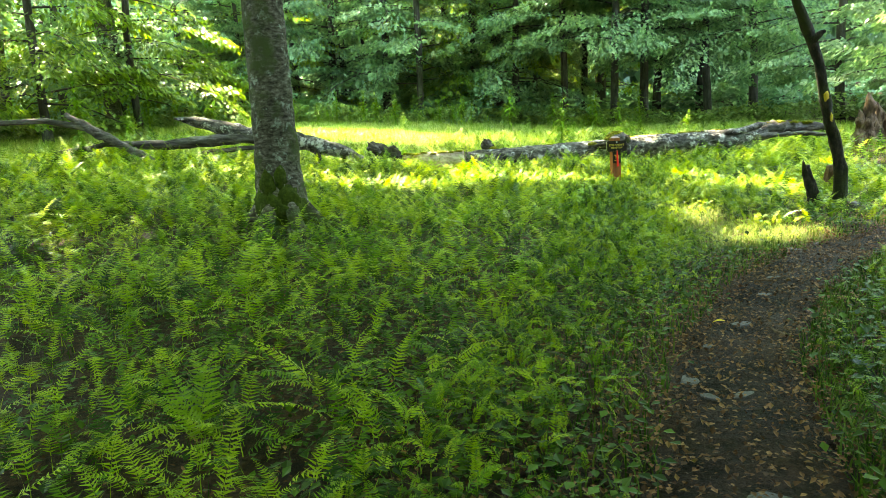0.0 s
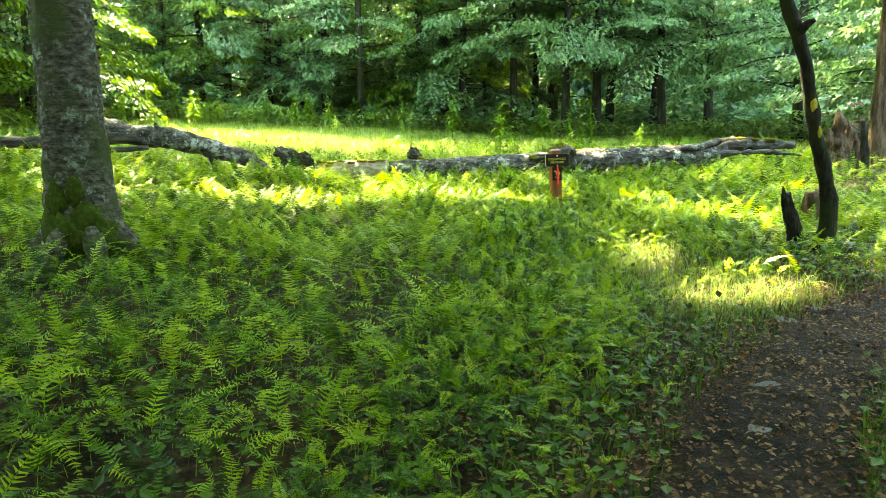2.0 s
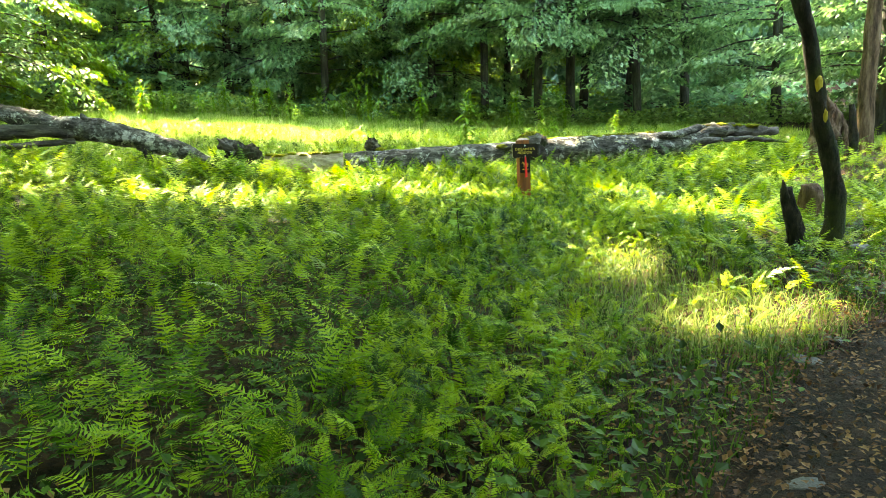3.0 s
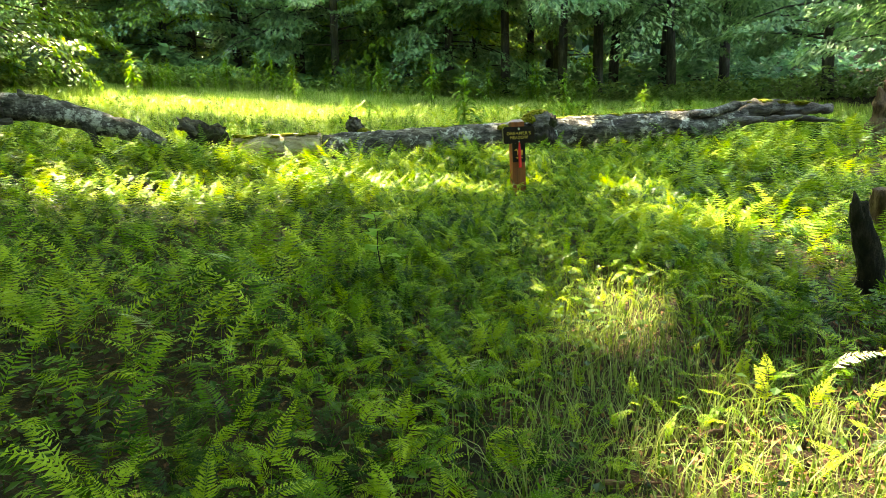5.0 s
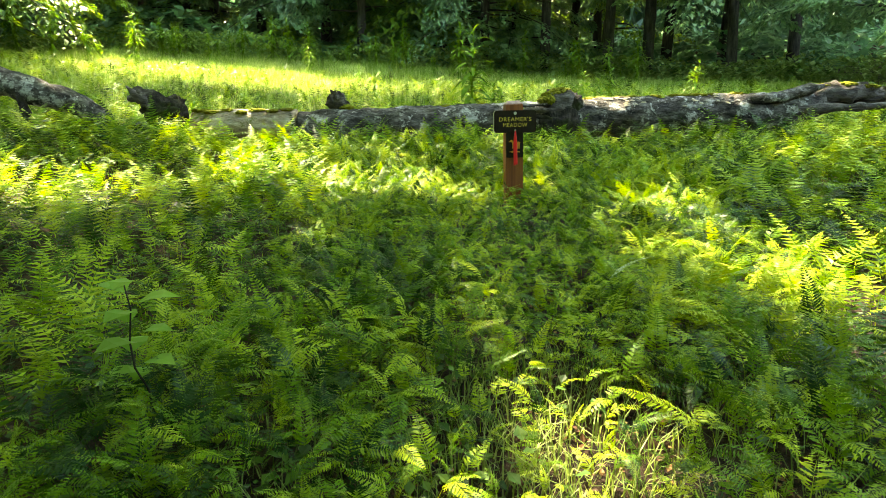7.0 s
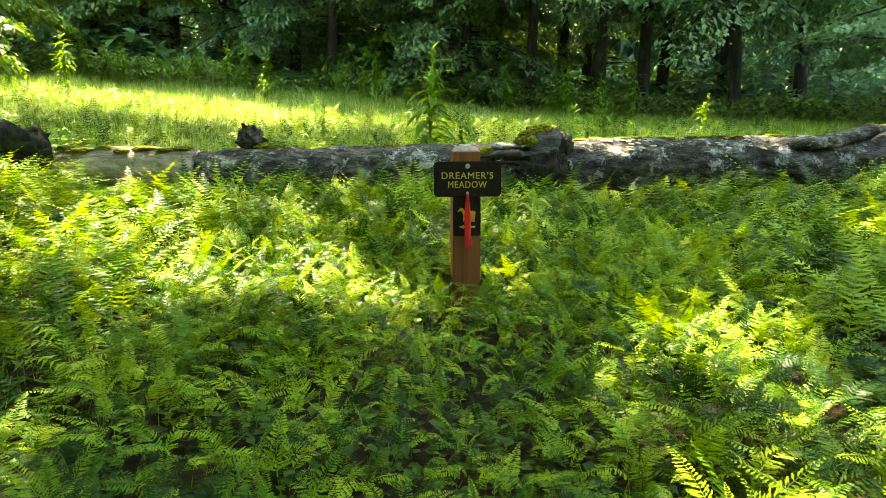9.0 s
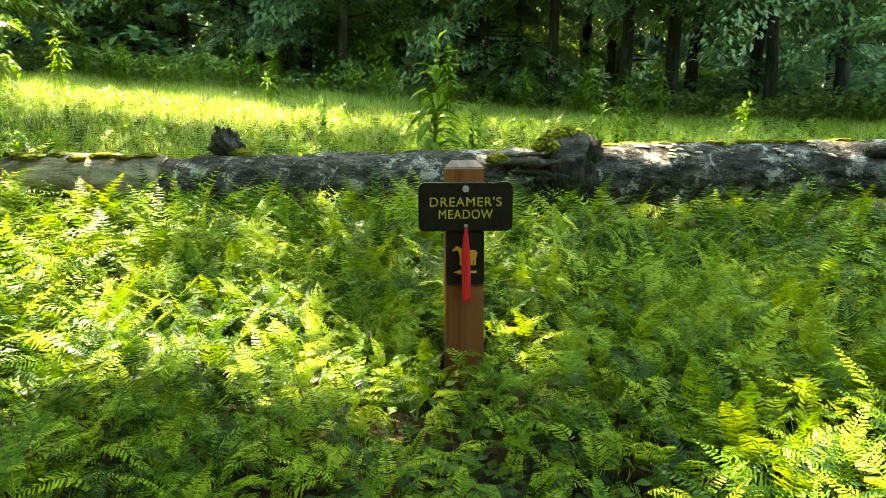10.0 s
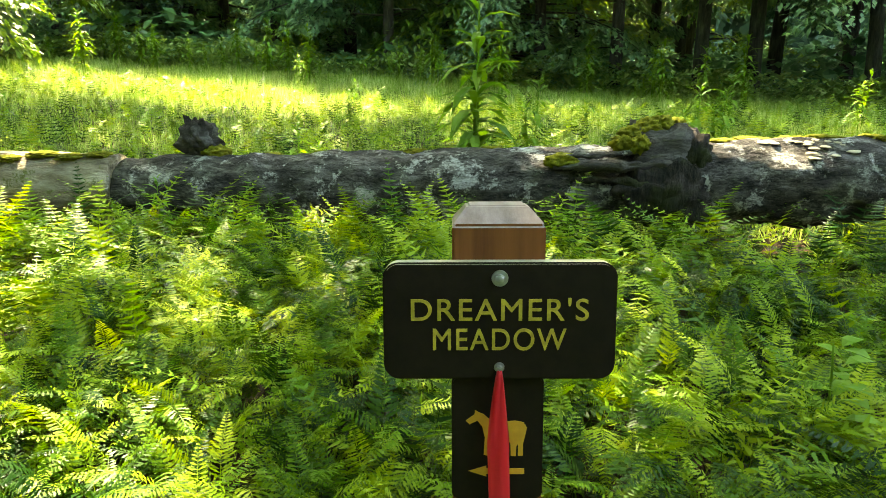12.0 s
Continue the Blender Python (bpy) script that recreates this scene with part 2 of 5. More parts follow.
# ---- helpers of this scene ----
def ground_z(x, y):
    """Height of the ground: level by the trail, rising gently through the ferns, more behind the long log."""
    x, y = np.asarray(x, float), np.asarray(y, float)
    a = 0.014 * np.clip(y - 2, 0, 12.5) + 0.13 * np.clip((y - 11) / 3, 0, 1)
    b = 0.004 * np.clip(x, 0, 8) + 0.1 * np.clip(-x, 0, 8) * np.clip((y - 2) / 5, 0, 1) + 0.04 * np.clip(x - 5, 0, 8) * np.clip((y - 8) / 5, 0, 1)
    c = np.clip(y - 14.5, 0, 17) * (0.105 - 0.0055 * np.clip(x, 0, 10) - 0.003 * np.clip(-x, 0, 6))
    d = 0.12 * np.clip(y - 33, 0, 40) + 0.1 * np.clip(np.abs(x) - 14, 0, 30) * np.clip((y - 12) / 15, 0, 1)
    e = 0.025 * np.sin(x * 1.7 + 0.6) * np.sin(y * 1.3) + 0.012 * np.sin(x * 4.1) * np.sin(y * 3.7 + 1)
    return a + b + c + d + e


TRAIL = [(0.0, -9.0), (0.2, -4.0), (0.5, -1.0), (0.82, 0.55), (1.38, 2.0), (2.2, 3.2), (3.25, 4.3), (4.35, 5.05), (5.6, 5.6), (7.4, 6.3), (10.0, 7.2), (14.0, 9.0)]


def trail_distance(x, y):
    x, y = np.asarray(x, float), np.asarray(y, float)
    best = np.full(x.shape, 1e9)
    for (ax, ay), (bx, by) in zip(TRAIL[:-1], TRAIL[1:]):
        dx, dy = bx - ax, by - ay
        t = np.clip(((x - ax) * dx + (y - ay) * dy) / (dx * dx + dy * dy), 0, 1)
        best = np.minimum(best, np.hypot(x - ax - t * dx, y - ay - t * dy))
    return best


def smooth_noise(x, y, f, seed):
    """A cheap rolling field between about 0 and 1."""
    r = np.random.default_rng(seed)
    s = np.zeros(np.shape(x))
    for k in range(6):
        a, p, g = r.uniform(0, 6.283), r.uniform(0, 6.283), f * r.uniform(0.6, 1.8)
        s = s + np.sin((x * math.cos(a) + y * math.sin(a)) * g + p)
    return 0.5 + s / 8


def mesh_from_arrays(name, verts, quads, mat, smooth=False, tone=None):
    """A mesh from an array of corners and an array of four-cornered faces."""
    me = bpy.data.meshes.new(name)
    me.vertices.add(len(verts))
    me.vertices.foreach_set("co", np.ascontiguousarray(verts, dtype=np.float32).ravel())
    k = quads.shape[1]
    me.loops.add(quads.size)
    me.loops.foreach_set("vertex_index", np.ascontiguousarray(quads, dtype=np.int32).ravel())
    me.polygons.add(len(quads))
    me.polygons.foreach_set("loop_start", np.arange(0, quads.size, k, dtype=np.int32))
    me.polygons.foreach_set("loop_total", np.full(len(quads), k, dtype=np.int32))
    me.polygons.foreach_set("use_smooth", np.full(len(quads), smooth))
    me.update(calc_edges=True)
    me.materials.append(mat)
    if tone is not None:
        me.attributes.new("tone", "FLOAT", "FACE").data.foreach_set("value", np.ascontiguousarray(tone, dtype=np.float32))
    return me


def scatter(tv, tq, places, yaw, scale, tilt=None, tilt_dir=None):
    """Copies of a template (corners, faces) at many places, turned, scaled and tipped, as one pair of arrays."""
    n, k = len(places), len(tv)
    c, s = np.cos(yaw), np.sin(yaw)
    rot = np.zeros((n, 3, 3))
    rot[:, 0, 0], rot[:, 0, 1], rot[:, 1, 0], rot[:, 1, 1], rot[:, 2, 2] = c, -s, s, c, 1
    if tilt is not None:
        ct, st = np.cos(tilt), np.sin(tilt)
        tip = np.zeros((n, 3, 3))
        tip[:, 0, 0], tip[:, 1, 1], tip[:, 1, 2], tip[:, 2, 1], tip[:, 2, 2] = 1, ct, -st, st, ct
        rot = rot @ tip
        if tilt_dir is not None:
            c, s = np.cos(tilt_dir), np.sin(tilt_dir)
            turn = np.zeros((n, 3, 3))
            turn[:, 0, 0], turn[:, 0, 1], turn[:, 1, 0], turn[:, 1, 1], turn[:, 2, 2] = c, -s, s, c, 1
            rot = rot @ turn
    scale = np.asarray(scale, float)
    if scale.ndim == 1:
        scale = scale[:, None].repeat(3, 1)
    v = np.einsum("nij,nkj->nki", rot, tv[None] * scale[:, None, :]) + places[:, None, :]
    q = tq[None] + (np.arange(n) * k)[:, None, None]
    return v.reshape(-1, 3), q.reshape(-1, tq.shape[1])


def join_arrays(pairs):
    vs, qs, at = [], [], 0
    for v, q in pairs:
        vs.append(v)
        qs.append(q + at)
        at += len(v)
    return np.concatenate(vs), np.concatenate(qs)


def part(name, me, parent=None, label="", at=None):
    """One mesh object, under its thing where there is one."""
    ob = new(name, me)
    if parent is not None:
        ob.parent = parent
    if at is not None:
        ob.matrix_basis = at
    return tagged(ob, label)


def part_bm(name, bm, mat, parent=None, label="", smooth=True, at=None):
    me = bpy.data.meshes.new(name)
    for f in bm.faces:
        f.smooth = smooth
    bm.to_mesh(me)
    bm.free()
    me.materials.append(mat)
    return part(name, me, parent, label, at)


def tube(points, radii, sides=16, rough=0.0, freq=3.0, seed=0, close=True):
    """A limb or trunk along a line of points, with its own radius at each, an uneven skin and closed ends."""
    pts = [Vector(p) for p in points]
    v, q = [], []
    up = Vector((0.31, 0.17, 0.93))
    for i, p in enumerate(pts):
        d = (pts[min(i + 1, len(pts) - 1)] - pts[max(i - 1, 0)]).normalized()
        a = d.cross(up)
        if a.length < 0.15:
            a = d.cross(Vector((1, 0, 0)))
        a.normalize()
        b = d.cross(a)
        for j in range(sides):
            t = 2 * math.pi * j / sides
            o = a * math.cos(t) + b * math.sin(t)
            r = radii[i]
            if rough:
                w = p + o * r
                r *= 1 + rough * (noise.noise(w * freq + Vector((seed, seed * 2, 0))) + 0.5 * noise.noise(w * freq * 3.1))
            v.append(p + o * r)
    n = len(pts)
    for i in range(n - 1):
        for j in range(sides):
            k = (j + 1) % sides
            q.append((i * sides + j, i * sides + k, (i + 1) * sides + k, (i + 1) * sides + j))
    if close:
        for base, flip in ((0, True), ((n - 1) * sides, False)):
            c = len(v)
            v.append(sum((v[base + j] for j in range(sides)), Vector()) / sides)
            for j in range(0, sides, 2):
                f = (base + j, base + j + 1, base + (j + 2) % sides, c)
                q.append(f[::-1] if flip else f)
    return np.array([tuple(p) for p in v]), np.array(q)


def line(a, b, n, bend=0.0, seed=0):
    """Points from a to b with a wandering bend."""
    a, b = Vector(a), Vector(b)
    out = []
    for i in range(n):
        t = i / (n - 1)
        w = Vector((noise.noise((t * 2.3, seed, 0.3)), noise.noise((t * 2.3, seed, 5.1)), noise.noise((t * 2.3, seed, 9.7)))) * bend * math.sin(math.pi * t)
        out.append(a.lerp(b, t) + w)
    return out


# ---- ground and trail ----
def axis(stops):
    out = [np.arange(a, b, s) for a, b, s in stops]
    return np.concatenate(out)


gx = axis([(-400, -40, 40), (-40, -12, 2), (-12, 12, 0.15), (12, 40, 2), (40, 401, 40)])
gy = axis([(-400, -40, 40), (-40, -6, 2), (-6, 20, 0.15), (20, 60, 1.5), (60, 421, 40)])
XX, YY = np.meshgrid(gx, gy)
ZZ = ground_z(XX, YY) + np.where(np.abs(XX) < 12, 0.03 * (smooth_noise(XX, YY, 5.0, 3) - 0.5), 0) - 0.02
nx, ny = len(gx), len(gy)
ids = np.arange(nx * ny).reshape(ny, nx)
GV = np.stack([XX.ravel(), YY.ravel(), ZZ.ravel()], 1)
GQ = np.stack([ids[:-1, :-1], ids[:-1, 1:], ids[1:, 1:], ids[1:, :-1]], -1).reshape(-1, 4)
ground = new("ground", mesh_from_arrays("ground", GV, GQ, M_SOIL, True))
tagged(ground, "dark woodland soil with brown leaf litter", "ground", "", "structure")


def build_trail():
    """The trodden trail: a strip with frayed edges, a little hollow, lying on the soil."""
    pts = []
    for (ax, ay), (bx, by) in zip(TRAIL[:-1], TRAIL[1:]):
        n = max(2, int(math.hypot(bx - ax, by - ay) / 0.08))
        pts += [(ax + (bx - ax) * i / n, ay + (by - ay) * i / n) for i in range(n)]
    p = np.array(pts)
    k = np.ones(15) / 15
    p = np.stack([np.convolve(np.pad(p[:, i], 7, "edge"), k, "valid") for i in (0, 1)], 1)
    d = np.gradient(p, axis=0)
    d /= np.linalg.norm(d, axis=1)[:, None]
    side = np.stack([d[:, 1], -d[:, 0]], 1)
    u = np.linspace(-1, 1, 17)
    s = np.arange(len(p)) * 0.08
    half_l = 0.31 + 0.12 * (smooth_noise(s, s * 0, 2.2, 11) - 0.5) + 0.1 * (smooth_noise(s, s * 0, 9, 12) - 0.5)
    half_r = 0.31 + 0.12 * (smooth_noise(s, s * 0, 2.4, 13) - 0.5) + 0.1 * (smooth_noise(s, s * 0, 8, 14) - 0.5)
    half = np.where(u[None] < 0, half_l[:, None], half_r[:, None])
    xy = p[:, None, :] + side[:, None, :] * (u[None] * half)[..., None]
    z = ground_z(xy[..., 0], xy[..., 1]) + 0.01 + (0.04 * (smooth_noise(xy[..., 0], xy[..., 1], 7, 21) - 0.5) + 0.03 * (smooth_noise(xy[..., 0], xy[..., 1], 21, 22) - 0.5)) * (1 - u[None] ** 4)
    z = z - 0.05 * (np.abs(u)[None] > 0.99)
    v = np.concatenate([xy, z[..., None]], -1).reshape(-1, 3)
    i = np.arange(len(v)).reshape(len(p), 17)
    q = np.stack([i[:-1, :-1], i[:-1, 1:], i[1:, 1:], i[1:, :-1]], -1).reshape(-1, 4)
    tagged(new("trail", mesh_from_arrays("trail", v, q, M_DIRT, True)), "damp dark trodden dirt trail through the ferns", "path", "", "structure")


build_trail()


def build_stone(seed):
    r = np.random.default_rng(seed)
    bm = bmesh.new()
    bmesh.ops.create_icosphere(bm, subdivisions=2, radius=1)
    for v in bm.verts:
        k = 1 + 0.28 * noise.noise(v.co * 1.3 + Vector((seed, 0, 0)))
        v.co = Vector((v.co.x * k, v.co.y * k * 0.7, max(-0.3, min(0.28, v.co.z * 0.55 * k))))
    return bm


STONE_AT = [(1.49, 1.95, 0.09, 0.3), (0.99, 1.57, 0.085, 1.1), (0.99, 1.34, 0.05, 2.2), (1.62, 2.45, 0.075, 0.4), (1.0, 1.0, 0.07, 1.8), (1.15, 1.35, 0.06, 0.2), (0.86, 0.5, 0.08, 2.7),
            (2.05, 3.05, 0.09, 0.9), (2.3, 3.45, 0.07, 0.1), (3.0, 4.5, 0.1, 2.0), (3.35, 4.8, 0.08, 1.2), (2.62, 3.8, 0.06, 0.5), (1.75, 2.55, 0.05, 1.4), (1.28, 2.1, 0.045, 0.7)]
for i, (x, y, s, a) in enumerate(STONE_AT):
    ob = part_bm("stone", build_stone(i), M_STONE, None, "", False)
    ob.matrix_basis = pose(x, y, float(ground_z(x, y)) + 0.004, 0, 0, math.degrees(a)) @ Matrix.Diagonal((s, s * 0.8, s * 0.45, 1))
    tagged(ob, "flat grey stone half buried in the dirt trail", "stone", "stones in the trail")

# ---- ferns ----
def frond_template(pairs, arch, fine=0, seed=0):
    """A fern frond one unit long: a bending stalk, and leaflets in pairs that shorten to the tip. fine: each leaflet is cut again into forward-swept lobes."""
    r = np.random.default_rng(seed)
    steps = 60
    u = np.clip((np.linspace(0, 1, steps) - 0.12) / 0.6, 0, 1)
    ang = np.radians(80) - arch * u * u * (3 - 2 * u) - 0.25 * np.linspace(0, 1, steps) ** 3
    seg = 1.0 / steps
    py = np.concatenate([[0], np.cumsum(np.cos(ang) * seg)])
    pz = np.concatenate([[0], np.cumsum(np.sin(ang) * seg)])
    v, q = [], []

    def blade(base, along, across, length, width):
        k = len(v)
        v.extend([base - across * width, base + across * width + along * length * 0.12, base + along * length])
        q.append((k, k + 1, k + 2))

    st = [0, 14, 28, 42, 59]
    for a, b in zip(st[:-1], st[1:]):
        k = len(v)
        w = 0.007 * (1 - a / 75)
        v.extend([np.array((-w, py[a], pz[a])), np.array((w, py[a], pz[a])), np.array((0, py[b], pz[b]))])
        q.append((k, k + 1, k + 2))
    for i in range(pairs):
        s = 0.3 + 0.69 * (i / (pairs - 1)) ** 0.92
        j = min(int(s * steps), steps - 1)
        t = np.array((0, math.cos(ang[j]), math.sin(ang[j])))
        nrm = np.array((0, -math.sin(ang[j]), math.cos(ang[j])))
        f = (s - 0.3) / 0.7
        ln = 0.165 * (1 - f) ** 0.85 * min(1, 0.62 + f * 2.2) + 0.008
        for sg in (-1, 1):
            along = np.array((sg, 0, 0)) * 0.9 + t * (0.36 + 0.1 * r.normal()) - nrm * (0.12 + 0.12 * r.normal())
            along /= np.linalg.norm(along)
            across = np.cross(along, nrm)
            across /= np.linalg.norm(across)
            base = np.array((0, py[j], pz[j]))
            l = ln * r.uniform(0.88, 1.1)
            if fine:
                teeth = max(2, int(round((2 + 2 * fine) * ln / 0.165)))
                wide = 0.009 + 0.045 * ln
                for u in range(teeth):
                    k = len(v)
                    w0, w1 = u / teeth * 0.9, min(1.0, (u + 1.75) / teeth * 0.9)
                    wd = wide * (1 - 0.85 * (u / teeth) ** 1.3) * r.uniform(0.85, 1.15)
                    a = base + along * l * w0 + t * l * 0.1 * w0 * w0 - nrm * l * 0.12 * w0 * w0
                    b = base + along * l * w1 + t * l * 0.1 * w1 * w1 - nrm * l * (0.12 * w1 * w1 + 0.03 * r.normal())
                    v.extend([a, b + across * wd, b - across * wd])
                    q.append((k, k + 1, k + 2))
            else:
                blade(base, along, across, l, 0.009 + 0.035 * ln)
    return np.array(v), np.array(q)


FROND_MID = [frond_template(16, a, 0, i) for i, a in enumerate((0.65, 0.9, 1.2, 1.5, 1.05, 1.7))]
FROND_SEMI = [frond_template(21, a, 1, i + 60) for i, a in enumerate((0.75, 1.0, 1.25, 1.5, 1.75))]
FROND_LOW = [frond_template(11, a, 0, i + 20) for i, a in enumerate((0.9, 1.2, 1.5))]
FROND_FINE = [frond_template(26, a, 2, i + 40) for i, a in enumerate((0.6, 0.9, 1.2, 1.5))]

POST_XY = (3.12, 11.2)
BIG_TREE = (-2.04, 6.5)


def fern_cover(x, y):
    """How thickly ferns grow: none on the trail, thin on the strip that leads to the sign, full elsewhere."""
    d = trail_distance(x, y)
    keep = np.clip((d - 0.33) / 0.2, 0, 1) * (0.6 + 0.4 * np.clip((d - 0.5) / 0.6, 0, 1))
    strip = np.exp(-((x - (2.95 + 0.1 * np.sin(y))) / 0.45) ** 2) * ((y > 4.6) & (y < 7.4)) + np.exp(-(((x - 2.9) / 1.5) ** 2 + ((y - 5.5) / 0.5) ** 2))
    keep = keep * (1 - 0.75 * np.clip(strip, 0, 1))
    gaps = smooth_noise(x, y, 1.9, 5)
    keep = keep * np.clip(0.7 + 1.4 * (gaps - 0.22), 0.65, 1)
    return keep


def walked_line(x, y):
    """How far to the side of the faint trodden line through the ferns a place lies."""
    return x - np.interp(y, [-2, 0.6, 2.8, 4.6, 6.9, 8.5, 10.1, 10.6, 11.2], [-0.3, 0.64, 1.6, 2.5, 2.95, 3.14, 3.17, 3.17, 12.0])


def fern_height(x, y):
    d = np.clip(0.5 + trail_distance(x, y) / 2.6, 0.55, 1) * (1 - 0.4 * np.exp(-((walked_line(x, y) / 0.4) ** 2)))
    return (0.27 + 0.012 * np.clip(y, 0, 14) + 0.05 * np.clip((y - 11.0) / 2.0, 0, 1) - 0.12 * np.exp(-((x - 3.1) ** 2 + (y - 10.9) ** 2) / 0.35)) * d * (0.82 + 0.36 * smooth_noise(x, y, 1.3, 9))


def fern_places(x0, x1, y0, y1, per_m2, hold=None):
    n = int((x1 - x0) * (y1 - y0) * per_m2)
    x, y = rng.uniform(x0, x1, n), rng.uniform(y0, y1, n)
    k = rng.random(n) < fern_cover(x, y)
    k &= np.hypot(x - POST_XY[0], y - POST_XY[1]) > 0.12
    k &= np.hypot(x - BIG_TREE[0], y - BIG_TREE[1]) > 0.42
    if hold is not None:
        k &= hold(x, y)
    return x[k], y[k]


def log_axis_y(x):
    return 14.48 + 0.012 * x


def fern_bed(name, templates, x, y, label, lean=0.22, small=1.0, rise=0.0):
    pairs, tones = [], []
    pick = rng.integers(0, len(templates), len(x))
    h = fern_height(x, y) * small
    for i, (tv, tq) in enumerate(templates):
        m = pick == i
        n = int(m.sum())
        z = ground_z(x[m], y[m]) - 0.02 + rise * rng.random(n) * np.clip((trail_distance(x[m], y[m]) - 0.4) * 1.5, 0, 1)
        size = h[m] * rng.uniform(0.75, 1.6, n)
        pairs.append(scatter(tv, tq, np.stack([x[m], y[m], z], 1), rng.uniform(0, 6.283, n), size, rng.normal(0, lean, n), rng.normal(0, 0.5, n)))
        tones.append(np.repeat(rng.random(n), len(tq)))
    v, q = join_arrays(pairs)
    tagged(new(name, mesh_from_arrays(name, v, q, M_FERN_BED, False, np.concatenate(tones))), label, "ferns", "", "stuff")


def near_walk(x, y):
    """The stretch beside the walked line, where single leaflets can be seen."""
    return (np.abs(x - np.interp(y, [0, 5, 9, 14], [0.2, 2.2, 3.1, 3.2])) < np.interp(y, [0, 2, 5, 9, 14], [0.9, 1.0, 1.2, 1.5, 1.9])) & (y > 0.4) & (y < 13.4)


def thinning(x, y):
    """The thick ferns fray out towards the shaded rim of the clearing."""
    out = np.hypot(np.clip(np.maximum(-4.2 - x, x - 6.2), 0, None), np.clip(-0.2 - y, 0, None))
    return ~near_walk(x, y) & (rng.random(len(x)) < np.exp(-((out / 1.1) ** 2)) + 0.1)


fx, fy = fern_places(-7.0, 9.0, -3.0, 13.9, 115, thinning)
fern_bed("fern_bed", FROND_MID, fx, fy, "dense carpet of yellow-green lacy ferns covering the clearing")
fx, fy = fern_places(-2, 6.6, 0.0, 13.9, 430, near_walk)
fern_bed("fern_bed", FROND_SEMI, fx, fy, "dense carpet of yellow-green lacy ferns beside the walked line", 0.42, 0.6, 0.15)
fx, fy = fern_places(0.6, 5.8, 10.4, 13.9, 135)
fern_bed("fern_bed", FROND_FINE, fx, fy, "dense fine-cut ferns round the trail sign", 0.42, 0.62, 0.1)
fx, fy = fern_places(-3, 7.5, 11.6, 14.2, 50)
fern_bed("fern_bed", FROND_LOW, fx, fy, "thick low ferns growing up to the long log", 0.3, 1.0)
fx, fy = fern_places(-8.0, -4.1, 6.0, 13.9, 120)
fern_bed("fern_bed", FROND_MID, fx, fy, "ferns below the forked dead branch")
fx, fy = fern_places(-12, 12, -3.0, 15.6, 28, lambda x, y: (((x < -4.0) & ((x < -7.9) | (y < 6.1))) | (x > 6.4) | (y < 0.2) | (y > 13.8)) & (np.abs(y - log_axis_y(x)) > 0.22))
fern_bed("fern_bed", FROND_LOW, fx, fy, "ferns growing round the edge of the clearing")

# ---- meadow grass behind the log, and grass by the trail ----
def blade_template(bend):
    v, q = [], []
    w = (0.012, 0.010, 0.001)
    for i, s in enumerate((0, 0.5, 1.0)):
        y, z = bend * s ** 2, s * (1 - 0.35 * bend * s)
        v += [(-w[i], y, z), (w[i], y, z)]
    for i in range(2):
        q.append((2 * i, 2 * i + 1, 2 * i + 3, 2 * i + 2))
    return np.array(v), np.array(q)


def grass(name, x, y, h, label, wide=1.0, mat=M_GRASS):
    pairs = []
    pick = rng.integers(0, 3, len(x))
    for i, b in enumerate((0.25, 0.6, 0.95)):
        m = pick == i
        n = int(m.sum())
        tv, tq = blade_template(b)
        sc = np.stack([np.full(n, wide), h[m], h[m]], 1)
        pairs.append(scatter(tv, tq, np.stack([x[m], y[m], ground_z(x[m], y[m]) - 0.02], 1), rng.uniform(0, 6.283, n), sc))
    v, q = join_arrays(pairs)
    tagged(new(name, mesh_from_arrays(name, v, q, mat)), label, "grass", "", "stuff")


n = 210000
x, y = rng.uniform(-15, 13, n), 14.6 + 15.5 * rng.random(n) ** 1.15
k = (y > log_axis_y(x) + 0.25)
x, y = x[k], y[k]
h = (0.2 + 0.16 * smooth_noise(x, y, 0.8, 31)) * rng.uniform(0.5, 1.15, len(x)) * np.clip(0.6 + (y - 15) / 15, 0.6, 1)
BLADE_ONE = (np.array([(-0.011, 0, 0), (0.011, 0, 0), (0.0, 0.1, 1.0)]), np.array([(0, 1, 2)]))
v, q = scatter(*BLADE_ONE, np.stack([x, y, ground_z(x, y) - 0.02], 1), rng.uniform(0, 6.283, len(x)), np.stack([np.full(len(x), 0.55), h, h], 1), rng.normal(0.2, 0.95, len(x)))
tagged(new("meadow_grass", mesh_from_arrays("meadow_grass", v, q, M_MEADOW)), "pale yellow-green meadow grass, colour brightened to look sunlit", "grass", "", "stuff")
n = 15000
x, y = rng.uniform(1.4, 4.6, n), rng.uniform(4.5, 7.8, n)
k = (trail_distance(x, y) > 0.3) & (rng.random(n) < np.exp(-((x - 2.8) / 0.75) ** 2))
x, y = x[k], y[k]
grass("trail_grass", x, y, rng.uniform(0.05, 0.2, len(x)), "short grass beside the trail", 0.22)
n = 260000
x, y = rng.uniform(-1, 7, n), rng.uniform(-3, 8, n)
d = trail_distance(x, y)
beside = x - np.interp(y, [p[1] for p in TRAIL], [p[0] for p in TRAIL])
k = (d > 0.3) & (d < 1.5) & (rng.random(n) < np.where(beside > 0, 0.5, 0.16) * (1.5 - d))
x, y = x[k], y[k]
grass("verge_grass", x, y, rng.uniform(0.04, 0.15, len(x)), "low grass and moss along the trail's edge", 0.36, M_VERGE)


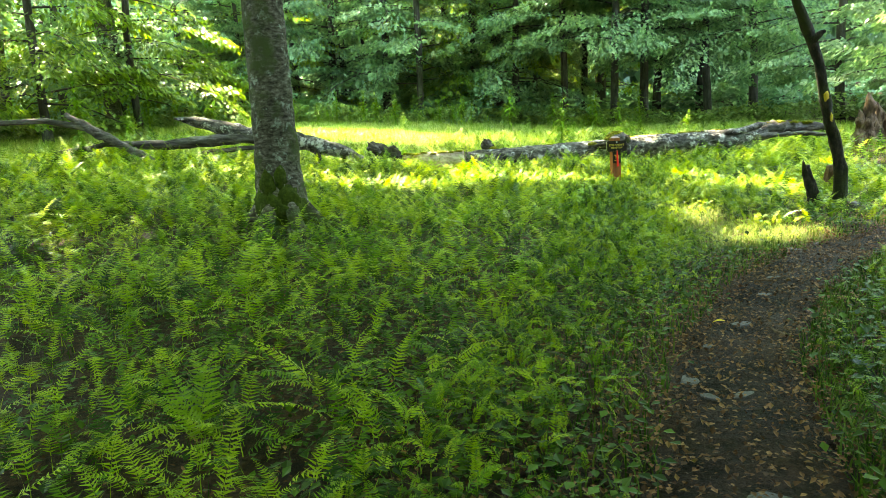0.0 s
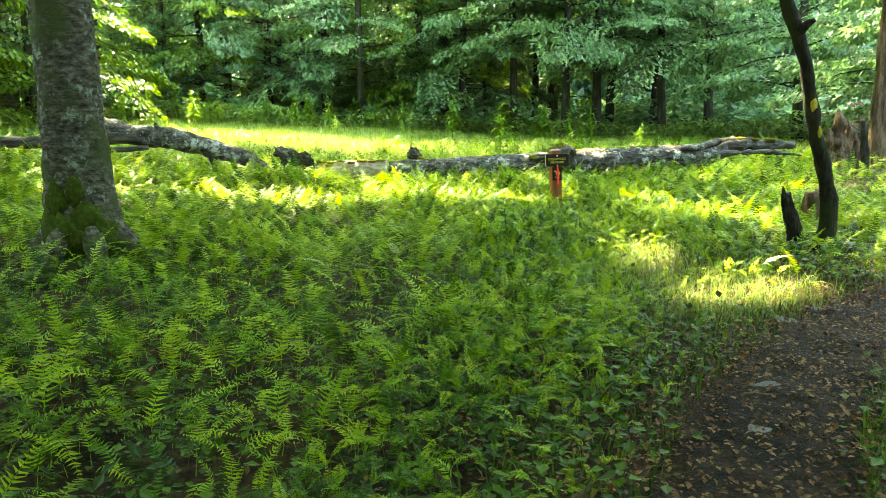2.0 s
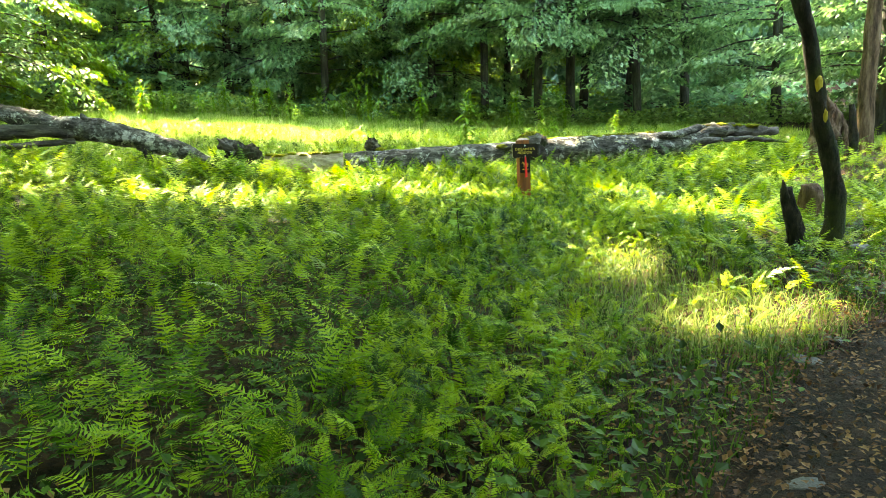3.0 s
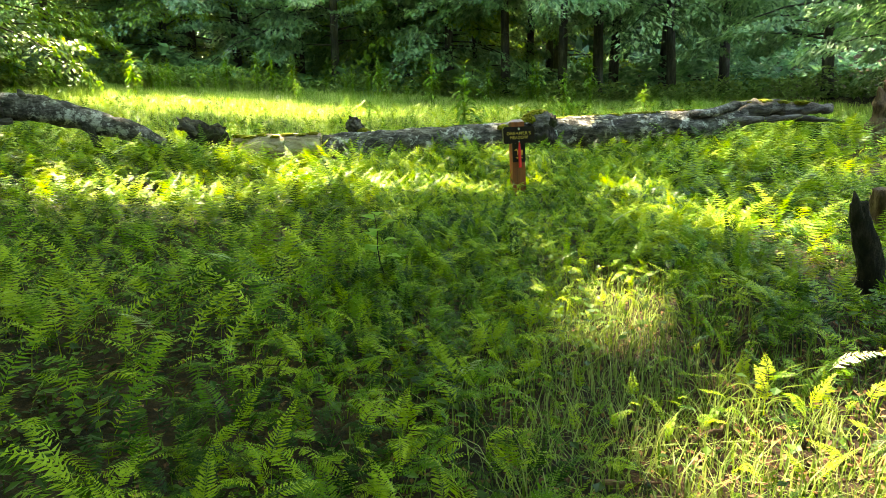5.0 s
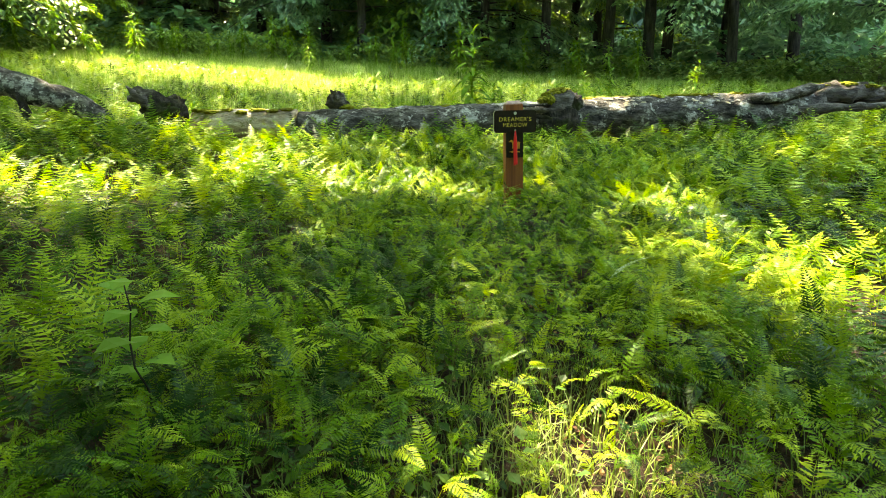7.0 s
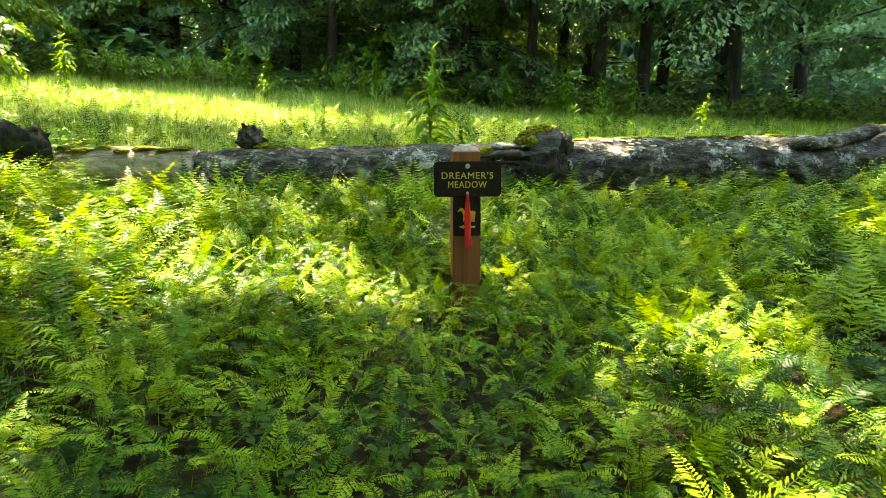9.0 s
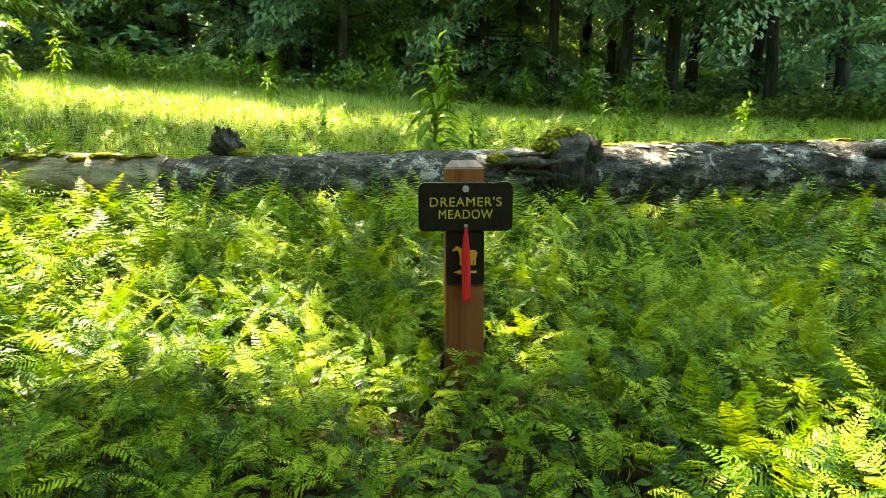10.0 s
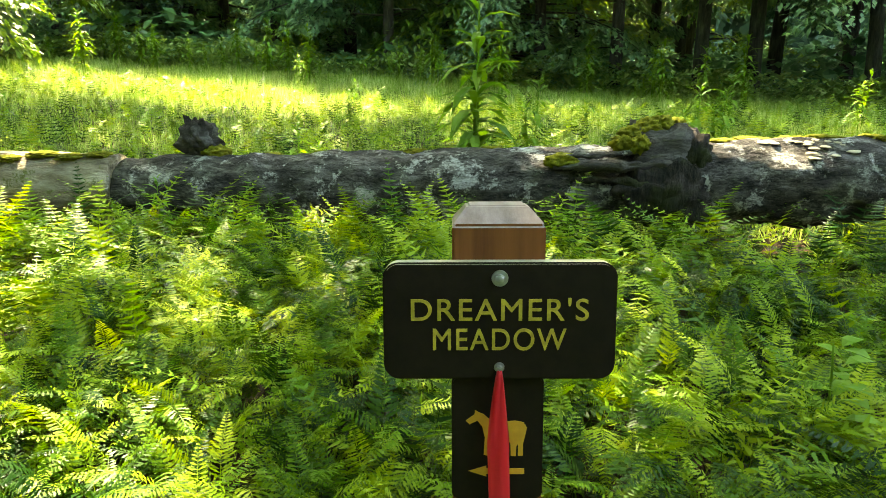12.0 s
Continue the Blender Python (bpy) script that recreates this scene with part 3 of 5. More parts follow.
x, y = rng.uniform(-9, 10, 8000), 14.8 + 8.0 * rng.random(8000) ** 1.6
k = y > log_axis_y(x) + 0.35
fern_bed("meadow_ferns", FROND_LOW, x[k], y[k], "low ferns and herbs scattered through the meadow grass", 0.3, 0.85)


# ---- fallen leaves on the ground ----
LEAF_T = (np.array([(0, -1, 0), (0.7, -0.1, 0.25), (0.1, 0.9, 0.05), (-0.65, 0.1, 0.3)]), np.array([(0, 1, 2, 3)]))
n = 60000
x, y = rng.uniform(-2, 6, n), rng.uniform(-2, 8.5, n)
for i in range(11000):
    s = rng.random()
    t = int(1 + s * 6)
    f = rng.random()
    x[i], y[i] = TRAIL[t][0] * f + TRAIL[t + 1][0] * (1 - f) + rng.normal(0, 0.4), TRAIL[t][1] * f + TRAIL[t + 1][1] * (1 - f) + rng.normal(0, 0.3)
d = trail_distance(x, y)
k = rng.random(n) < np.where(d < 0.18, 0.6, np.clip(1.25 - d * 0.45, 0.35, 1))
x, y, d = x[k], y[k], d[k]
lift = np.where(d < 0.36, 0.026, 0.014) + 0.012 * rng.random(len(d))
v, q = scatter(*LEAF_T, np.stack([x, y, ground_z(x, y) + lift], 1), rng.uniform(0, 6.283, len(x)), rng.uniform(0.006, 0.019, len(x)), rng.normal(0, 0.45, len(x)))
tagged(new("leaf_litter", mesh_from_arrays("leaf_litter", v, q, M_DRY)), "dry brown fallen leaves scattered on the soil", "leaves", "", "stuff")


# ---- low plants under the ferns ----
COVER_T = (np.array([(0, 0, 0), (0.4, 0.55, 0.06), (0, 1.0, -0.05), (-0.4, 0.55, 0.06)]), np.array([(0, 1, 2, 3)]))
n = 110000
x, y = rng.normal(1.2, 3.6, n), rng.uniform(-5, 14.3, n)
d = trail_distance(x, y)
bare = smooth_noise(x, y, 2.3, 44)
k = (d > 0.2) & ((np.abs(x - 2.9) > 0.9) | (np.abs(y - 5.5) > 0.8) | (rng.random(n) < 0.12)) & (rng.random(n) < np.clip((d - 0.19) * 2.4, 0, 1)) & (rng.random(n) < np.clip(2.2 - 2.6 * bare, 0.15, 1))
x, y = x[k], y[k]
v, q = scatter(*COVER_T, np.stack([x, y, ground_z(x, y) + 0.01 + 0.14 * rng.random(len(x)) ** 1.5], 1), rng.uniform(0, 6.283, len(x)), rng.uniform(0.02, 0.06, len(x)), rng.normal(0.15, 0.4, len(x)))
tagged(new("ground_cover", mesh_from_arrays("ground_cover", v, q, M_COVER)), "low green herbs under the ferns, darkened as shade between the fronds", "plants", "", "stuff")


# ---- trees ----
def spray_crown(seed, z0, z1, reach, branches, leaves, size, droop=0.35, trunk_r=0.2, flat=0.35):
    """Leaves in flat drooping sprays along branches that leave the trunk all round. Returns leaf arrays and the branches' lines."""
    r = np.random.default_rng(seed)
    pos, yaw, sizes, tilt, lines = [], [], [], [], []
    for b in range(branches):
        f = ((b + r.random()) / branches) ** 1.5
        z = z0 + (z1 - z0) * f
        az = b * 2.39996 + r.normal(0, 0.3)
        ln = reach * (1.05 - 0.55 * f) * r.uniform(0.6, 1.15)
        rise = r.uniform(0.0, 0.35)
        s = np.sqrt(r.random(leaves)) * 0.95 + 0.05
        cx, sx = math.cos(az), math.sin(az)
        lat = r.uniform(-1, 1, leaves) * 0.46 * ln * (1.08 - 0.85 * s) * np.clip(s * 3, 0, 1)
        along = s * ln
        h = z + rise * along - droop * along ** 2 / reach - 0.2 * np.abs(lat) + r.normal(0, 0.065, leaves)
        pos.append(np.stack([along * cx - lat * sx, along * sx + lat * cx, h], 1))
        yaw.append(az + np.sign(lat) * 0.7 - 1.5708 + r.normal(0, 0.5, leaves))
        tilt.append(-0.3 - droop * 0.8 * s + r.normal(0, flat, leaves))
        sizes.append(size * r.uniform(0.6, 1.3, leaves))
        lines.append([(cx * ln * t, sx * ln * t, z + rise * ln * t - droop * (ln * t) ** 2 / reach) for t in (0.0, 0.3, 0.6, 0.9)])
    tv = np.array([(0, -0.5, 0), (0.3, 0.02, 0.05), (0, 0.62, -0.06), (-0.3, 0.02, 0.05)])
    v, q = scatter(tv, np.array([(0, 1, 2, 3)]), np.concatenate(pos), np.concatenate(yaw), np.concatenate(sizes), np.concatenate(tilt))
    return v, q, lines


def build_tree(seed, height, girth, z0, reach, branches, leaves, size, leaf_mat, bark, label, droop=0.35, lean=0.0):
    """A tree: tapered trunk with a flared foot, limbs, and a crown of leaf sprays."""
    r = np.random.default_rng(seed + 900)
    tree = new("tree")
    zs = [-0.3, 0.0, 0.25, 0.7, 1.5, 3.0, 5.0, 7.5, height * 0.75, height]
    rad = [girth * f for f in (1.7, 1.5, 1.18, 1.05, 1.0, 0.92, 0.84, 0.72, 0.4, 0.06)]
    pts = [(lean * z * 0.1 + 0.12 * math.sin(z * 0.5 + seed) * min(1, z / 3), 0.1 * math.sin(z * 0.43 + seed * 2) * min(1, max(z, 0) / 3), z) for z in zs]
    v, q, lines = spray_crown(seed, z0, height * 0.8, reach, branches, leaves, size, droop, girth)
    pieces = [tube(pts, rad, 14, 0.1, 2.0, seed)]
    for ln in lines:
        m = len(ln)
        pieces.append(tube(ln, [0.04 * (1 - 0.85 * i / (m - 1)) * (girth / 0.2) ** 0.5 for i in range(m)], 4))
    part("trunk", mesh_from_arrays("trunk", *join_arrays(pieces), bark, True), tree)
    part("crown", mesh_from_arrays("crown", v, q, leaf_mat), tree)
    return tagged(tree, label, "tree")


L_BEECH = "green broadleaf forest tree with drooping leafy sprays"
L_MAPLE = "bright yellow-green leafy tree at the meadow's edge"
L_DULL = "dull blue-green forest tree with a dark trunk"
kinds = [
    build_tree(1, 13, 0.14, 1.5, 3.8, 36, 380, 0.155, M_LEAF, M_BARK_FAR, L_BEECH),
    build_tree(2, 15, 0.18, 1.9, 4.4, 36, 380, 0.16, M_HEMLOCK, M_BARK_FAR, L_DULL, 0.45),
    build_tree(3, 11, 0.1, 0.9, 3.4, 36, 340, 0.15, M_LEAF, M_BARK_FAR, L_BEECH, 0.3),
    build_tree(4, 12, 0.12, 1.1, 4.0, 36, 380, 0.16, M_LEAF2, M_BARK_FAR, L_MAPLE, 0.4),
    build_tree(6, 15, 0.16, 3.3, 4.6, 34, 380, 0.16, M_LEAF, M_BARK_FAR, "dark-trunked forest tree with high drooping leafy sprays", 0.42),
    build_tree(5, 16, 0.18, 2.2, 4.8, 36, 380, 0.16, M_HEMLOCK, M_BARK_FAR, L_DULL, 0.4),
]
used = [False] * len(kinds)


def plant(kind, x, y, turn, size, group="trees of the surrounding forest"):
    m = pose(x, y, float(ground_z(x, y)), 0, 0, turn) @ Matrix.Diagonal((size, size, size, 1))
    if not used[kind]:
        used[kind] = True
        kinds[kind].matrix_basis = m
        tagged(kinds[kind], group=group)
        return kinds[kind]
    return copy_thing(kinds[kind], m)


FRONT = [(-20, 27, 3), (-16.5, 29, 1), (-13.6, 28.2, 0), (-12.4, 32.0, 5), (-9.8, 32.6, 2), (-7.2, 33.4, 1), (-5.2, 33.2, 5), (-2.6, 32.8, 1), (-0.9, 30.6, 0), (1.6, 32, 2), (3.6, 30.6, 1), (5.6, 29.6, 4),
         (7.5, 28.2, 4), (8.9, 28.6, 4), (11.2, 27.4, 4), (13.6, 28.5, 4), (14.5, 23.5, 0), (16.5, 19.5, 2), (13.6, 17.6, 0), (15.5, 14.0, 0),
         (-13.2, 21.5, 3), (-11.6, 25.0, 3), (-16.0, 24.0, 0), (-15.6, 18.0, 3), (-14.0, 14.6, 0)]
FRONT += [(-18, 32.5, 2), (-11.2, 35.0, 0), (-4.0, 35.2, 2), (0.4, 34.0, 3), (4.8, 32.8, 2), (6.9, 31.5, 4), (10.2, 31.0, 4), (12.6, 32.0, 4), (-8.4, 33.5, 3)]
for x, y, kd in FRONT:
    plant(kd, x, y, rng.uniform(0, 360), rng.uniform(0.9, 1.15))
for i in range(12):
    row = i // 6
    x = -20 + (i % 6) * 7.2 + rng.uniform(-1.2, 1.2)
    y = 34.5 + row * 4.5 + rng.uniform(-1.4, 1.4)
    plant(int(rng.integers(0, 6)), x, y, rng.uniform(0, 360), rng.uniform(0.95, 1.3))
for i in range(4):
    a = radians(175 + i * 57)
    x, y = 2 + 15 * math.cos(a) * rng.uniform(0.9, 1.3), 3 + 13 * math.sin(a) * rng.uniform(0.9, 1.3)
    plant(int(rng.integers(0, 6)), x, y, rng.uniform(0, 360), rng.uniform(0.9, 1.2))

# ---- far woods and undergrowth ----
def build_backdrop():
    """The wall of foliage far behind the nearer trees, haze in its colour: an uneven ring, 60 m off."""
    v, q = [], []
    m, rows = 120, 8
    for i in range(m):
        a = 2 * math.pi * i / m
        for j in range(rows):
            r = 62 + 2.5 * noise.noise((math.cos(a) * 6, math.sin(a) * 6, j * 0.7))
            v.append((r * math.cos(a), 12 + r * math.sin(a), -2 + j * 4.2 + (2.5 * noise.noise((a * 9, 0, 3)) if j == rows - 1 else 0)))
    for i in range(m):
        k = (i + 1) % m
        for j in range(rows - 1):
            q.append((i * rows + j, k * rows + j, k * rows + j + 1, i * rows + j + 1))
    tagged(new("backdrop", mesh_from_arrays("backdrop", np.array(v), np.array(q), M_FAR)), "foliage of the distant forest, haze painted into its green", "backdrop", "", "structure")


build_backdrop()
CLUMP = (np.array([(0, -0.5, 0), (0.42, 0.0, 0.1), (0, 0.6, -0.05), (-0.42, 0.0, 0.1)]), np.array([(0, 1, 2, 3)]))
n = 50000
a = rng.uniform(0, 6.283, n)
rad = rng.uniform(40, 56, n)
x, y = rad * np.cos(a), 12 + rad * np.sin(a) * 0.9
z = ground_z(x, y) + rng.random(n) ** 1.2 * 20
v, q = scatter(*CLUMP, np.stack([x, y, z], 1), rng.uniform(0, 6.283, n), rng.uniform(0.9, 1.9, n), rng.normal(0.3, 0.8, n))
tagged(new("far_woods", mesh_from_arrays("far_woods", v, q, M_FAR_LEAF)), "dense woods all round the clearing, haze and shade in their green", "woods", "", "stuff")

n = 26000
x = rng.uniform(-20, 16, n)
y = np.interp(x, [-20, -12, -8, 4, 9, 16], [19, 24, 28.3, 28.6, 26.0, 21]) + np.abs(rng.normal(0, 1.6, n))
h = 0.1 + 0.55 * rng.random(n) ** 1.6 * (0.5 + smooth_noise(x, y, 1.1, 71))
v, q = scatter(*CLUMP, np.stack([x, y, ground_z(x, y) + h], 1), rng.uniform(0, 6.283, n), rng.uniform(0.07, 0.2, n), rng.normal(0.1, 0.5, n))
tagged(new("undergrowth", mesh_from_arrays("undergrowth", v, q, M_HERB)), "leafy pale green undergrowth along the foot of the forest", "undergrowth", "", "stuff")


n = 16000
x, y = rng.uniform(-26, 22, n), rng.uniform(29, 44, n)
h = 0.1 + 1.3 * rng.random(n) ** 1.5 * (0.4 + smooth_noise(x, y, 0.7, 73))
v, q = scatter(*CLUMP, np.stack([x, y, ground_z(x, y) + h], 1), rng.uniform(0, 6.283, n), rng.uniform(0.2, 0.5, n), rng.normal(0.1, 0.5, n))
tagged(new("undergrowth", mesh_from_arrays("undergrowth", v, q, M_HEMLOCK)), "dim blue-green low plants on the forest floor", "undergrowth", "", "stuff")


# ---- the thick tree and added trees, with unseen crowns that shade the clearing ----
# Ground ellipses kept clear of canopy leaves, so that sun patches fall there.
SUN_GAPS = [(-1.4, 11.0, 1.1, 0.75), (1.85, 11.25, 0.68, 0.6), (4.5, 8.4, 0.5, 0.85), (2.98, 7.2, 0.33, 0.33), (2.65, 6.75, 0.28, 0.26), (2.9, 5.28, 0.5, 0.32), (3.45, 5.6, 0.34, 0.3),
            (4.25, 10.25, 0.35, 0.32), (3.55, 9.7, 0.28, 0.25), (4.3, 9.55, 0.32, 0.28), (3.75, 9.0, 0.34, 0.3), (0.5, 11.9, 0.5, 0.45), (0.7, 13.0, 0.7, 0.4), (3.12, 11.25, 0.16, 0.16),
            (-3.4, 21.7, 4.8, 1.5), (-8.2, 22.0, 3.0, 1.5), (5.0, 14.5, 0.8, 0.3), (0.2, 14.4, 0.7, 0.3), (2.7, 15.0, 0.35, 0.3)]
SHADERS = [BIG_TREE, (-12.5, 10.5), (-14.5, 17.0), (13.0, 11.0), (-13.0, 26.0), (3.0, 33.5), (6.2, 0.3), (0.5, -7.0), (-6.5, -3.0)]


def canopy_leaves():
    n = 31500
    x, y, z = rng.uniform(-13.5, 9, n), rng.uniform(-7, 33, n), rng.uniform(9.5, 15.0, n)
    gx0 = x - (z - 0.5) * SUN_DIR.x / SUN_DIR.z
    gy0 = y - (z - 0.5) * SUN_DIR.y / SUN_DIR.z
    k = np.ones(n, bool)
    for cx, cy, rx, ry in SUN_GAPS:
        k &= ((gx0 - cx) / rx) ** 2 + ((gy0 - cy) / ry) ** 2 > rng.uniform(0.95, 1.3, n) ** 2
    k &= (gy0 < 9.8) | (gy0 > 15.5) | (rng.random(n) < 0.56)
    k &= (gy0 < 15.5) | (rng.random(n) < np.where(gy0 < 20.4, 0.95, 0.6))
    k &= (y < 24) | (rng.random(n) < 0.6)
    high = np.stack([x, y, z], 1)[k]
    # Extra unseen leaves that hold these stretches of ground in shade.
    for x0, x1, y0, y1, m in ((-2.5, 4.2, -2.5, 4.6, 2600), (-3.0, 2.3, 4.4, 9.0, 1500), (1.9, 3.4, 8.6, 10.7, 520)):
        px, py, pz = rng.uniform(x0, x1, m), rng.uniform(y0, y1, m), rng.uniform(9.5, 14.0, m)
        dense = np.stack([px + (pz - 0.5) * SUN_DIR.x / SUN_DIR.z, py + (pz - 0.5) * SUN_DIR.y / SUN_DIR.z, pz], 1)
        high = np.concatenate([high, dense])
    low = []
    # Unseen lower leaf clouds, added to darken the right forest and the trail's start.
    for cx, cy, r, m in ((11.5, 31.5, 8.5, 3200), (6.2, 0.3, 4.3, 4500), (0.5, -7.0, 5.0, 3600), (-6.5, -3.0, 4.5, 2600)):
        a, d = rng.uniform(0, 6.283, m), r * np.sqrt(rng.random(m))
        low.append(np.stack([cx + d * np.cos(a), cy + d * np.sin(a), rng.uniform(4.2, 9.0, m) + (4.5 if cy > 20 else 0.0)], 1))
    return np.concatenate([high, *low])


CANOPY = canopy_leaves()
OWNER = np.argmin(np.stack([np.hypot(CANOPY[:, 0] - a, CANOPY[:, 1] - b) * (0.75 if i == 0 else 1) for i, (a, b) in enumerate(SHADERS)]), 0)


def canopy_tree(i, girth, bark, label, foot=1.45):
    """A tall tree whose unseen crown is laid out to shade the clearing: flared trunk, roots, long limbs, wide crown."""
    bx, by = SHADERS[i]
    gz = float(ground_z(bx, by))
    tree = new("tree")
    tree.matrix_basis = pose(bx, by, gz)
    zs = [-0.25, 0.0, 0.12, 0.3, 0.55, 0.9, 1.4, 2.0, 2.8, 4.0, 6.0, 8.0, 11.0, 14.0]
    rad = [girth * f for f in (foot * 1.1, foot, foot * 0.88, 1.22, 1.12, 1.05, 1.0, 0.97, 0.94, 0.9, 0.82, 0.74, 0.5, 0.15)]
    pts = [(-0.012 * z, 0.01 * z, z) for z in zs]
    zf = [z0 + (z1 - z0) * k / 8 for z0, z1 in zip(zs[:-1], zs[1:]) for k in range(8)] + [zs[-1]]
    pieces = [tube([(-0.012 * z, 0.01 * z, z) for z in zf], list(np.interp(zf, zs, rad)), 44, 0.09, 4.5, i)]
    r = np.random.default_rng(i + 50)
    for k in range(11):
        az, ln, z = k * 2.4, r.uniform(4, 7.5), r.uniform(7.0, 11.5)
        pieces.append(tube([(math.cos(az) * ln * t, math.sin(az) * ln * t, z + t * (12.5 - z) * 0.9) for t in (0, 0.35, 0.7, 1)], [girth * f for f in (0.36, 0.24, 0.14, 0.05)], 8, 0.1, 2, k))
    part("trunk", mesh_from_arrays("trunk", *join_arrays(pieces), bark, True), tree)
    own = CANOPY[OWNER == i] - np.array((bx, by, gz))
    m = len(own)
    facing = radians(-SUN_AZ) + rng.normal(0, 0.5, m)
    v, q = scatter(*CLUMP, own, facing, rng.uniform(0.3, 0.62, m), radians(SUN_EL - 90) + rng.normal(0, 0.3, m), rng.uniform(0, 6.283, m))
    part("crown", mesh_from_arrays("crown", v, q, M_LEAF), tree)
    return tagged(tree, label, "tree")


big_tree = canopy_tree(0, 0.245, M_BARK, "thick grey-barked tree with lichen and a mossy flared foot among ferns")
for k in range(6):
    az = radians(200 + k * 52)
    part("root", mesh_from_arrays("root", *tube([(math.cos(az) * d, math.sin(az) * d, z) for d, z in ((0.2, 0.34), (0.3, 0.2), (0.42, 0.09), (0.62, -0.02), (0.8, -0.12))], (0.1, 0.1, 0.08, 0.055, 0.03), 10, 0.2, 5, k), M_BARK, True), big_tree)
M_MOSS_DARK = plain_noise("dark_moss", (0.016, 0.025, 0.005), (0.06, 0.08, 0.014), 30.0, 1.0, 1.0, None, 0.01, 0.05)
for k, (az, z, w, h) in enumerate(((-95, 0.22, 0.16, 0.2), (-60, 0.3, 0.13, 0.22), (-130, 0.3, 0.14, 0.18), (-30, 0.2, 0.14, 0.16), (-110, 0.55, 0.09, 0.16), (-75, 0.62, 0.07, 0.14))):
    r = np.interp(z, [0, 0.3, 0.9], [0.33, 0.28, 0.245])
    moss_at = pose(r * math.cos(radians(az)), r * math.sin(radians(az)), z, 0, 0, az + 90)
    bm = bmesh.new()
    bmesh.ops.create_icosphere(bm, subdivisions=3, radius=1)
    for v in bm.verts:
        q = 1 + 0.5 * noise.noise(v.co * 2.3 + Vector((k * 3.0, 0, 0)))
        v.co = Vector((v.co.x * w, v.co.y * 0.035, v.co.z * h)) * q
    part_bm("moss_patch", bm, M_MOSS_DARK, big_tree, "dark green moss", True, moss_at)
# Trees added for the shade of their crowns, which stay out of view.
for i in range(1, len(SHADERS)):
    canopy_tree(i, 0.3, M_BARK, "tall added tree whose unseen crown shades the clearing")

# ---- sign ----
SIGN_TURN, SIGN_LEAN, SIGN_FOOT = 6.0, -3.5, 0.1316
sign = new("trail_sign")
sign.matrix_basis = pose(3.135, 11.195, SIGN_FOOT, SIGN_LEAN, -0.4, SIGN_TURN)
tagged(sign, "brown wooden post with a trail name board and red ribbon", "sign")
SZ = 0.896 - SIGN_FOOT


def post_body():
    bm = bmesh.new()
    w, t = 0.076, SZ + 0.152
    rings = [[(-w, -w), (w, -w), (w, w), (-w, w)]] * 2 + [[(-w * 0.66, -w * 0.5), (w * 0.66, -w * 0.5), (w * 0.66, w * 0.5), (-w * 0.66, w * 0.5)]]
    vs = [[bm.verts.new((a, b, z)) for a, b in ring] for ring, z in zip(rings, (-0.4, t, t + 0.03))]
    for lo, hi in zip(vs[:-1], vs[1:]):
        for i in range(4):
            bm.faces.new((lo[i], lo[(i + 1) % 4], hi[(i + 1) % 4], hi[i]))
    bm.faces.new(vs[-1])
    bm.faces.new(vs[0][::-1])
    bmesh.ops.bevel(bm, geom=[e for e in bm.edges if e.verts[0].co.z > -0.3 or e.verts[1].co.z > -0.3], offset=0.004, segments=2, affect="EDGES")
    return bm


post = part_bm("post", post_body(), M_POST, sign, "", False)
post.data.materials.append(M_POST_TOP)
for f in post.data.polygons:
    if f.normal.z > 0.4:
        f.material_index = 1


def rounded_plate(w, h, r, y0, y1, seg=8):
    """An upright board with rounded corners between two depths."""
    ring = []
    for cx, cz, a0 in ((w - r, h - r, 0), (-w + r, h - r, 90), (-w + r, -h + r, 180), (w - r, -h + r, 270)):
        for i in range(seg + 1):
            a = radians(a0 + 90 * i / seg)
            ring.append((cx + r * math.cos(a), cz + r * math.sin(a)))
    bm = bmesh.new()
    front = [bm.verts.new((a, y0, b)) for a, b in ring]
    back = [bm.verts.new((a, y1, b)) for a, b in ring]
    bm.faces.new(front)
    bm.faces.new(back[::-1])
    n = len(ring)
    for i in range(n):
        bm.faces.new((front[(i + 1) % n], front[i], back[i], back[(i + 1) % n]))
    bmesh.ops.recalc_face_normals(bm, faces=bm.faces[:])
    bmesh.ops.bevel(bm, geom=[e for e in bm.edges if abs(e.verts[0].co.y - y0) < 1e-6 and abs(e.verts[1].co.y - y0) < 1e-6], offset=0.003, segments=2, affect="EDGES")
    return bm


board = part_bm("name_board", rounded_plate(0.1875, 0.0965, 0.026, -0.104, -0.0765), M_SIGN, sign, "dark brown board with rounded corners", False, pose(0, 0, SZ))
board.data.materials.append(M_SIGN_EDGE)
for f in board.data.polygons:
    if abs(f.normal.y) < 0.5:
        f.material_index = 1


